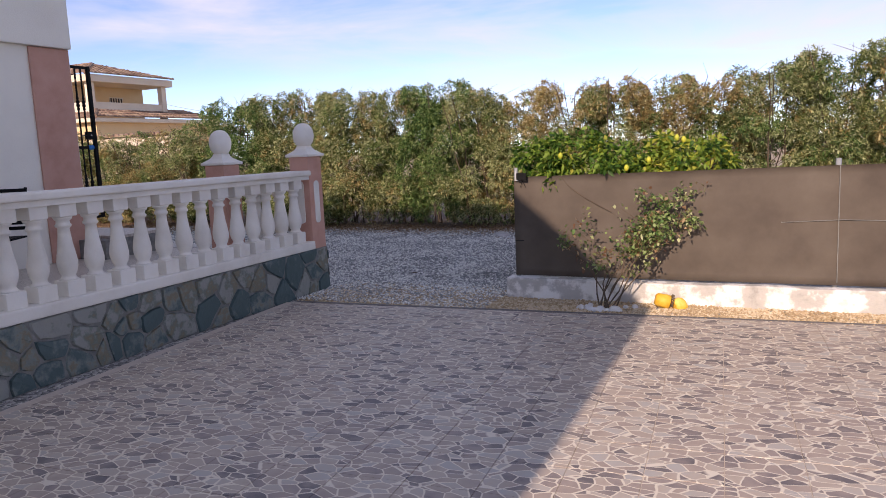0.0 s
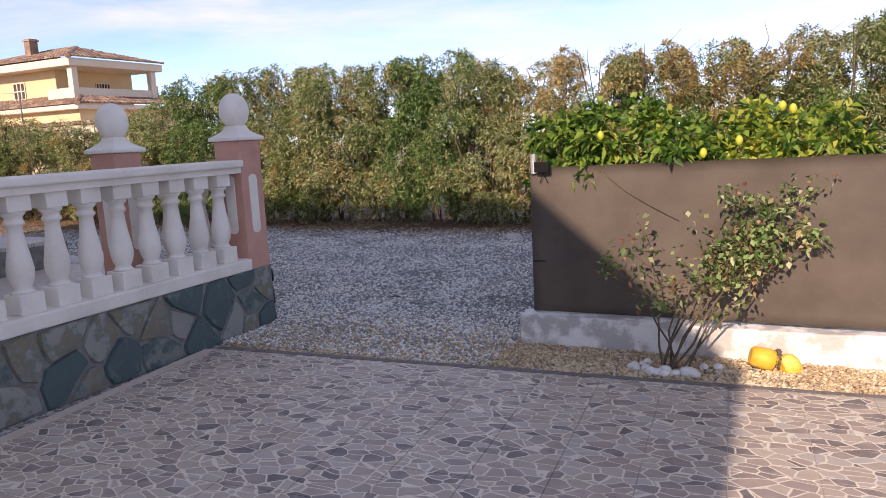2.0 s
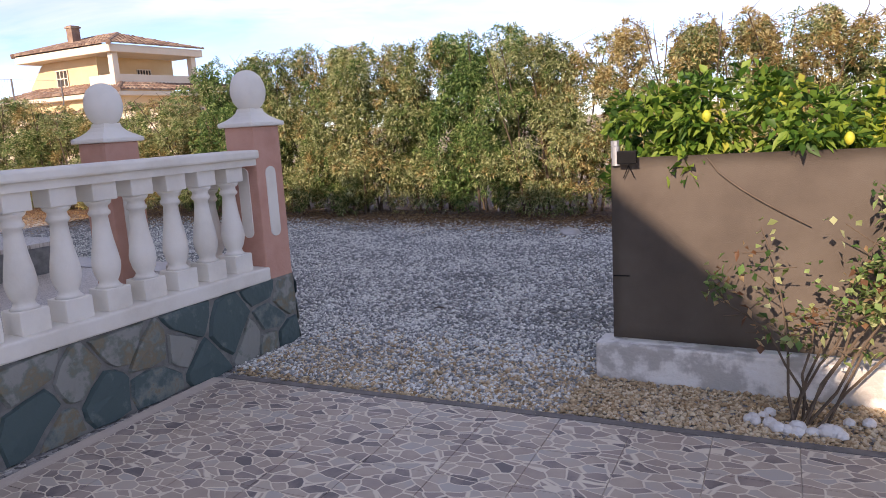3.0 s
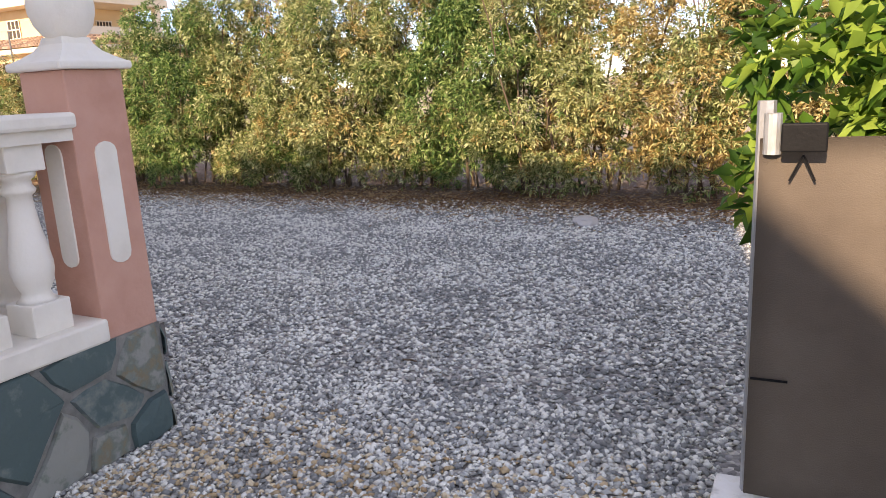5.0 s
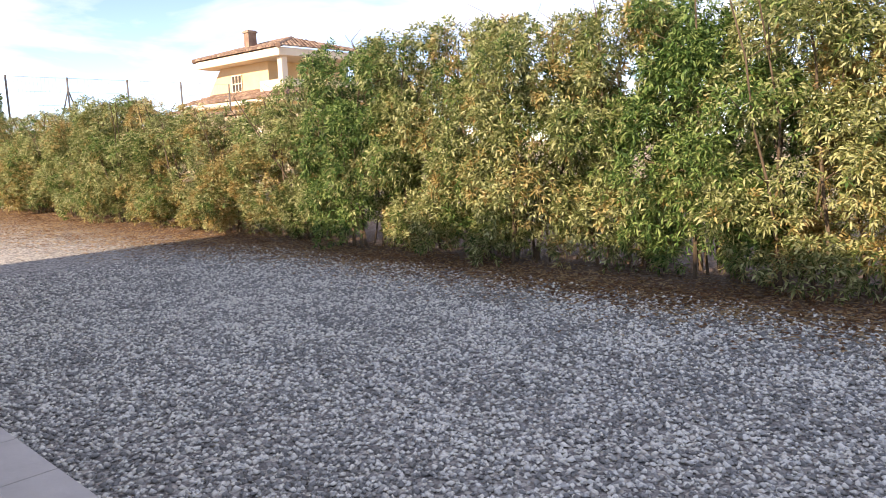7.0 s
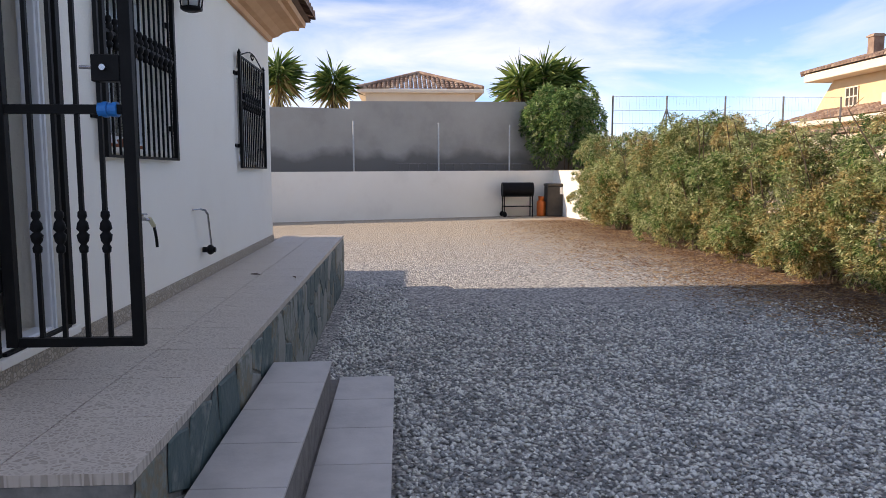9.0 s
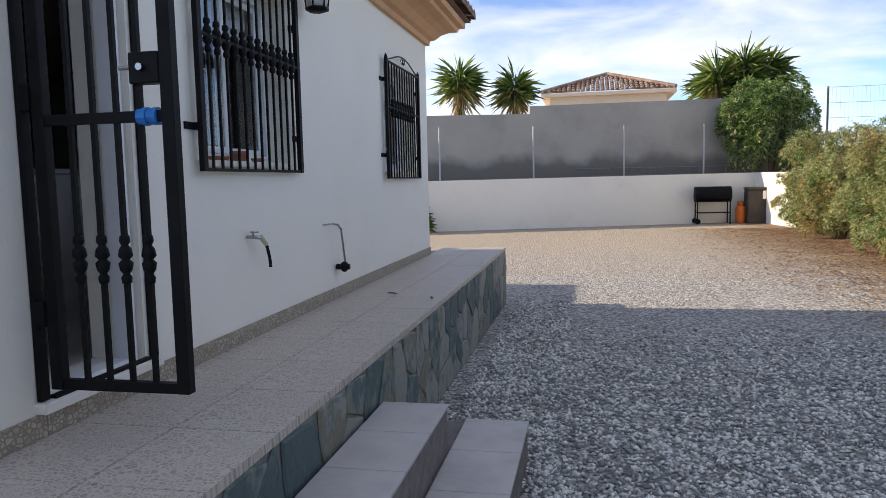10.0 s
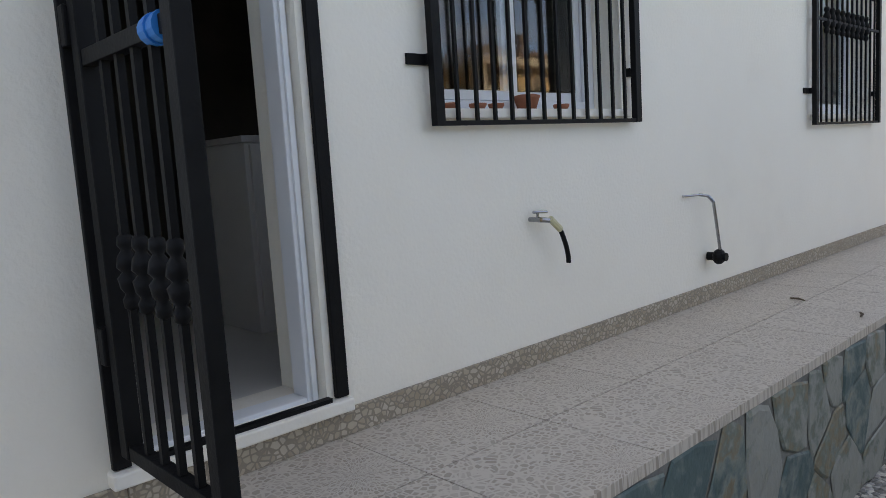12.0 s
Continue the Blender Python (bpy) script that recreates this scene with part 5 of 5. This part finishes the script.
# ---------------- boundary wall and wire fence behind the hedge ----------------
bm = B()
box(bm, -60, 17.6, 0, -15.5, 17.8, 2.35)
thing("wall_boundary", bm, M_CREAM_TRIM, "pale boundary wall with clay coping beyond the hedge", "wall", kind="structure")
bm = B()
hip_slope(bm, (-15.5, 17.5, 2.36), (-1, 0, 0), (0, 1, 0), 44.5, 0.4, 0.05, 0.22, hip_a=False, hip_b=False)
thing("coping", bm, M_ROOF, "clay tile coping along the boundary wall", "coping", kind="structure")
wf = holder("wire_fence", "wire mesh fence on dark posts behind the yard's end wall", "fence")
ys = [16.2, 18.3, 20.6, 22.9, 25.2]
for y in ys:
    bm = B()
    rod(bm, (-31.5, y, 0), (-31.5, y, 4.45), 0.035)
    part("post", bm, M_KERB, wf)
bm = B()
rod(bm, (-31.5, 18.3, 4.0), (-31.5, 18.7, 2.6), 0.025)
rod(bm, (-31.5, 18.3, 4.0), (-31.5, 17.9, 2.6), 0.025)
part("brace", bm, M_KERB, wf, "slanting braces of one post")
bm = B()
for z in (4.42, 3.9, 3.4, 2.9):
    rod(bm, (-31.5, ys[0], z), (-31.5, ys[-1], z), 0.006, seg=4)
for k in range(70):
    y = ys[0] + (ys[-1] - ys[0]) * k / 69
    rod(bm, (-31.5, y, 2.3), (-31.5, y, 4.42), 0.0025, seg=3)
part("mesh", bm, M_STEEL, wf, "thin galvanised wire mesh")


# ---------------- villa ----------------
villa = holder("villa", "two-storey cream villa with clay roofs and a corner loggia", "house", at=pose(-31.0, 27.9, 0))
bm = B()
box(bm, -9.0, 0.0, 0, 0.0, 8.6, 3.75)
box(bm, -13.5, 1.0, 0, -9.0, 7.5, 3.6)
part("wall", bm, M_CREAM, villa, "cream ground-floor walls")
bm = B()
box(bm, -7.0, 2.6, 3.75, -2.6, 5.8, 6.1)
box(bm, -7.0, 0.9, 3.75, -2.6, 2.6, 6.1)
profile = [(-8.4, 3.95), (-7.0, 3.95), (-7.0, 5.85), (-7.25, 5.75), (-8.4, 4.65)]
front = [bm.verts.new((x, 0.95, z)) for x, z in profile]
rear = [bm.verts.new((x, 2.6, z)) for x, z in profile]
bm.faces.new(front)
bm.faces.new(rear[::-1])
for i in range(5):
    bm.faces.new((front[i], rear[i], rear[(i + 1) % 5], front[(i + 1) % 5]))
part("wall", bm, M_CREAM, villa, "cream upper-floor walls")
bm = B()
box(bm, -9.4, -0.4, 3.72, 0.4, 9.0, 3.95, 0.03)
part("lower_eave", bm, M_CREAM_TRIM, villa)
bm = B()
box(bm, -8.0, 0.0, 5.88, -0.35, 6.0, 6.26, 0.03)
part("upper_eave", bm, M_CREAM_TRIM, villa)
bm = B()
hip_slope(bm, (-9.45, -0.45, 3.96), (1, 0, 0), (0, 1, 0), 9.9, 1.6, 0.36, 0.24)
hip_slope(bm, (0.45, -0.45, 3.96), (0, 1, 0), (-1, 0, 0), 9.5, 1.6, 0.36, 0.24)
part("lower_roof", bm, M_ROOF, villa)
part("wing_roof", hip_slope(B(), (-13.8, 0.6, 3.62), (1, 0, 0), (0, 1, 0), 5.0, 2.4, 0.36, 0.24, hip_b=False), M_ROOF, villa)
bm = B()
hip_slope(bm, (-8.1, -0.1, 6.27), (1, 0, 0), (0, 1, 0), 7.85, 3.1, 0.29, 0.24)
hip_slope(bm, (-0.25, -0.1, 6.27), (0, 1, 0), (-1, 0, 0), 6.2, 3.1, 0.29, 0.24)
hip_slope(bm, (-8.1, 6.1, 6.27), (0, -1, 0), (1, 0, 0), 6.2, 3.1, 0.29, 0.24)
for a, b in (((-0.25, -0.1, 6.31), (-3.35, 3.0, 7.21)), ((0.45, -0.45, 4.0), (-1.1, 1.1, 4.55)), ((-8.1, -0.1, 6.31), (-5.0, 3.0, 7.21)), ((-5.0, 3.0, 7.21), (-3.35, 3.0, 7.21))):
    rod(bm, a, b, 0.13)
rf = part("upper_roof", bm, M_ROOF, villa)
bm = B()
box(bm, -5.5, 1.5, 6.4, -5.05, 2.0, 7.75, 0.02)
box(bm, -5.55, 1.45, 7.62, -5.0, 2.05, 7.70)
part("chimney", bm, M_ROOF, rf, "brown brick chimney")
for x, y in ((-0.75, 0.45), (-0.75, 5.5)):
    bm = B()
    box(bm, x - 0.17, y - 0.17, 3.95, x + 0.17, y + 0.17, 5.88, 0.02)
    part("column", bm, M_CREAM_TRIM, villa, "pale loggia column")
bm = B()
box(bm, -0.85, 0.62, 4.2, -0.65, 5.32, 4.85)
box(bm, -2.6, 0.35, 4.2, -0.92, 0.55, 4.85)
part("parapet", bm, M_CREAM_TRIM, villa, "pale loggia parapet")


def villa_window(x0, y0, z0, w, h, face):
    bm = B()
    bb = B()
    if face == "s":
        box(bm, x0, y0 - 0.03, z0, x0 + w, y0 + 0.02, z0 + h)
        for k in range(4):
            box(bb, x0 + w * k / 3 - 0.03, y0 - 0.06, z0, x0 + w * k / 3 + 0.03, y0 - 0.032, z0 + h)
        for z in (z0, z0 + h / 2, z0 + h):
            box(bb, x0 - 0.03, y0 - 0.07, z - 0.03, x0 + w + 0.03, y0 - 0.061, z + 0.03)
    else:
        box(bm, x0 - 0.02, y0, z0, x0 + 0.03, y0 + w, z0 + h)
        for k in range(6):
            box(bb, x0 + 0.032, y0 + w * k / 5 - 0.02, z0, x0 + 0.06, y0 + w * k / 5 + 0.02, z0 + h)
        for z in (z0, z0 + h / 2, z0 + h):
            box(bb, x0 + 0.061, y0 - 0.03, z - 0.03, x0 + 0.07, y0 + w + 0.03, z + 0.03)
    win = part("window", bm, M_DARK, villa, "dark barred window")
    part("grille", bb, M_CREAM_TRIM, win, "pale window bars")


villa_window(-5.9, 0.9, 4.55, 0.9, 0.85, "s")
villa_window(-4.4, 0.0, 1.9, 1.5, 0.9, "s")
villa_window(-7.6, 0.0, 1.9, 1.0, 0.9, "s")
villa_window(-2.6, 3.3, 4.4, 0.9, 0.9, "e")
villa_window(0.0, 4.4, 2.2, 0.9, 0.9, "e")
villa_window(0.0, 6.0, 2.2, 0.9, 0.9, "e")
villa_window(0.0, 2.8, 2.2, 0.9, 0.9, "e")

# power line far off
pl = holder("power_pole", "distant utility pole with sagging wires", "pole", at=pose(-44.4, 46.0, -1.7))
bm = B()
rod(bm, (0, 0, 0), (0, 0, 8.2), 0.12, 0.09)
part("pole", bm, M_MORTAR, pl)
bm = B()
for s in (-1, 1):
    pts = [Vector((s * 14 * k / 12, 0, 7.9 - 1.3 * math.sin(math.pi * k / 12 / 1.3))) for k in range(13)]
    for a, b in zip(pts, pts[1:]):
        rod(bm, a, b, 0.013, seg=4)
part("wires", bm, M_KERB, pl)


# ---------------- laid tiles ----------------
def tile_mesh(w, d, h, name, material):
    bm = B()
    lo = [bm.verts.new(p) for p in ((0, 0, 0), (w, 0, 0), (w, d, 0), (0, d, 0))]
    e = 0.0015
    hi = [bm.verts.new(p) for p in ((e, e, h), (w - e, e, h), (w - e, d - e, h), (e, d - e, h))]
    bm.faces.new(hi)
    for i in range(4):
        bm.faces.new((lo[i], lo[(i + 1) % 4], hi[(i + 1) % 4], hi[i]))
    return finish(name, bm, material)


TS = 0.36
tm = tile_mesh(TS - 0.0015, TS - 0.0015, 0.010, "tile", M_TILE)
rest_v, rest_f = [], []
for i in range(26):
    for j in range(24):
        x, y = i * TS, -(j + 1) * TS
        if i < 17 and j < 17:
            o = new("tile", tm)
            o.parent = terrace
            o.matrix_basis = T_ROT @ pose(x + 0.002, y + 0.002, 0.007 + 0.0012 * rnd.random())
        else:
            k = len(rest_v)
            rest_v += [tuple(T_ROT @ Vector(p)) for p in ((x + 0.003, y + 0.003, 0.017), (x + TS - 0.003, y + 0.003, 0.017), (x + TS - 0.003, y + TS - 0.003, 0.017), (x + 0.003, y + TS - 0.003, 0.017))]
            rest_f.append((k, k + 1, k + 2, k + 3))
o = tagged(new("tiles", raw_mesh("tiles", np.array(rest_v), np.array(rest_f), [M_TILE])), kind="stuff")
o.parent = terrace

fx, fy = 0.49, 0.405
fm = tile_mesh(fx - 0.0008, fy - 0.0008, 0.034, "tile", M_FLOOR)
for i in range(16):
    for j in range(2):
        o = new("tile", fm)
        o.parent = platform
        o.location = (-13.30 + i * fx, 6.577 + j * 0.4055, PZ - 0.034 + 0.001 * rnd.random())

# ---------------- small litter ----------------
ORIGIN[0] = HOUSE_AT
for x, y, z, a in ((-9.3, 7.30, PZ + 0.004, 20), (-9.5, 6.95, PZ + 0.004, 75), (-2.40, 8.48, 0.02, 5)):
    bm = B()
    rod(bm, (-0.045, 0, 0.003), (0.0, 0.006, 0.005), 0.004, 0.006, 6)
    rod(bm, (0.0, 0.006, 0.005), (0.04, -0.004, 0.003), 0.006, 0.003, 6)
    thing("twig", bm, M_BARK, "short dark twig lying on the ground", "twig", group="fallen twigs", at=pose(x, y, z, 0, 0, a))
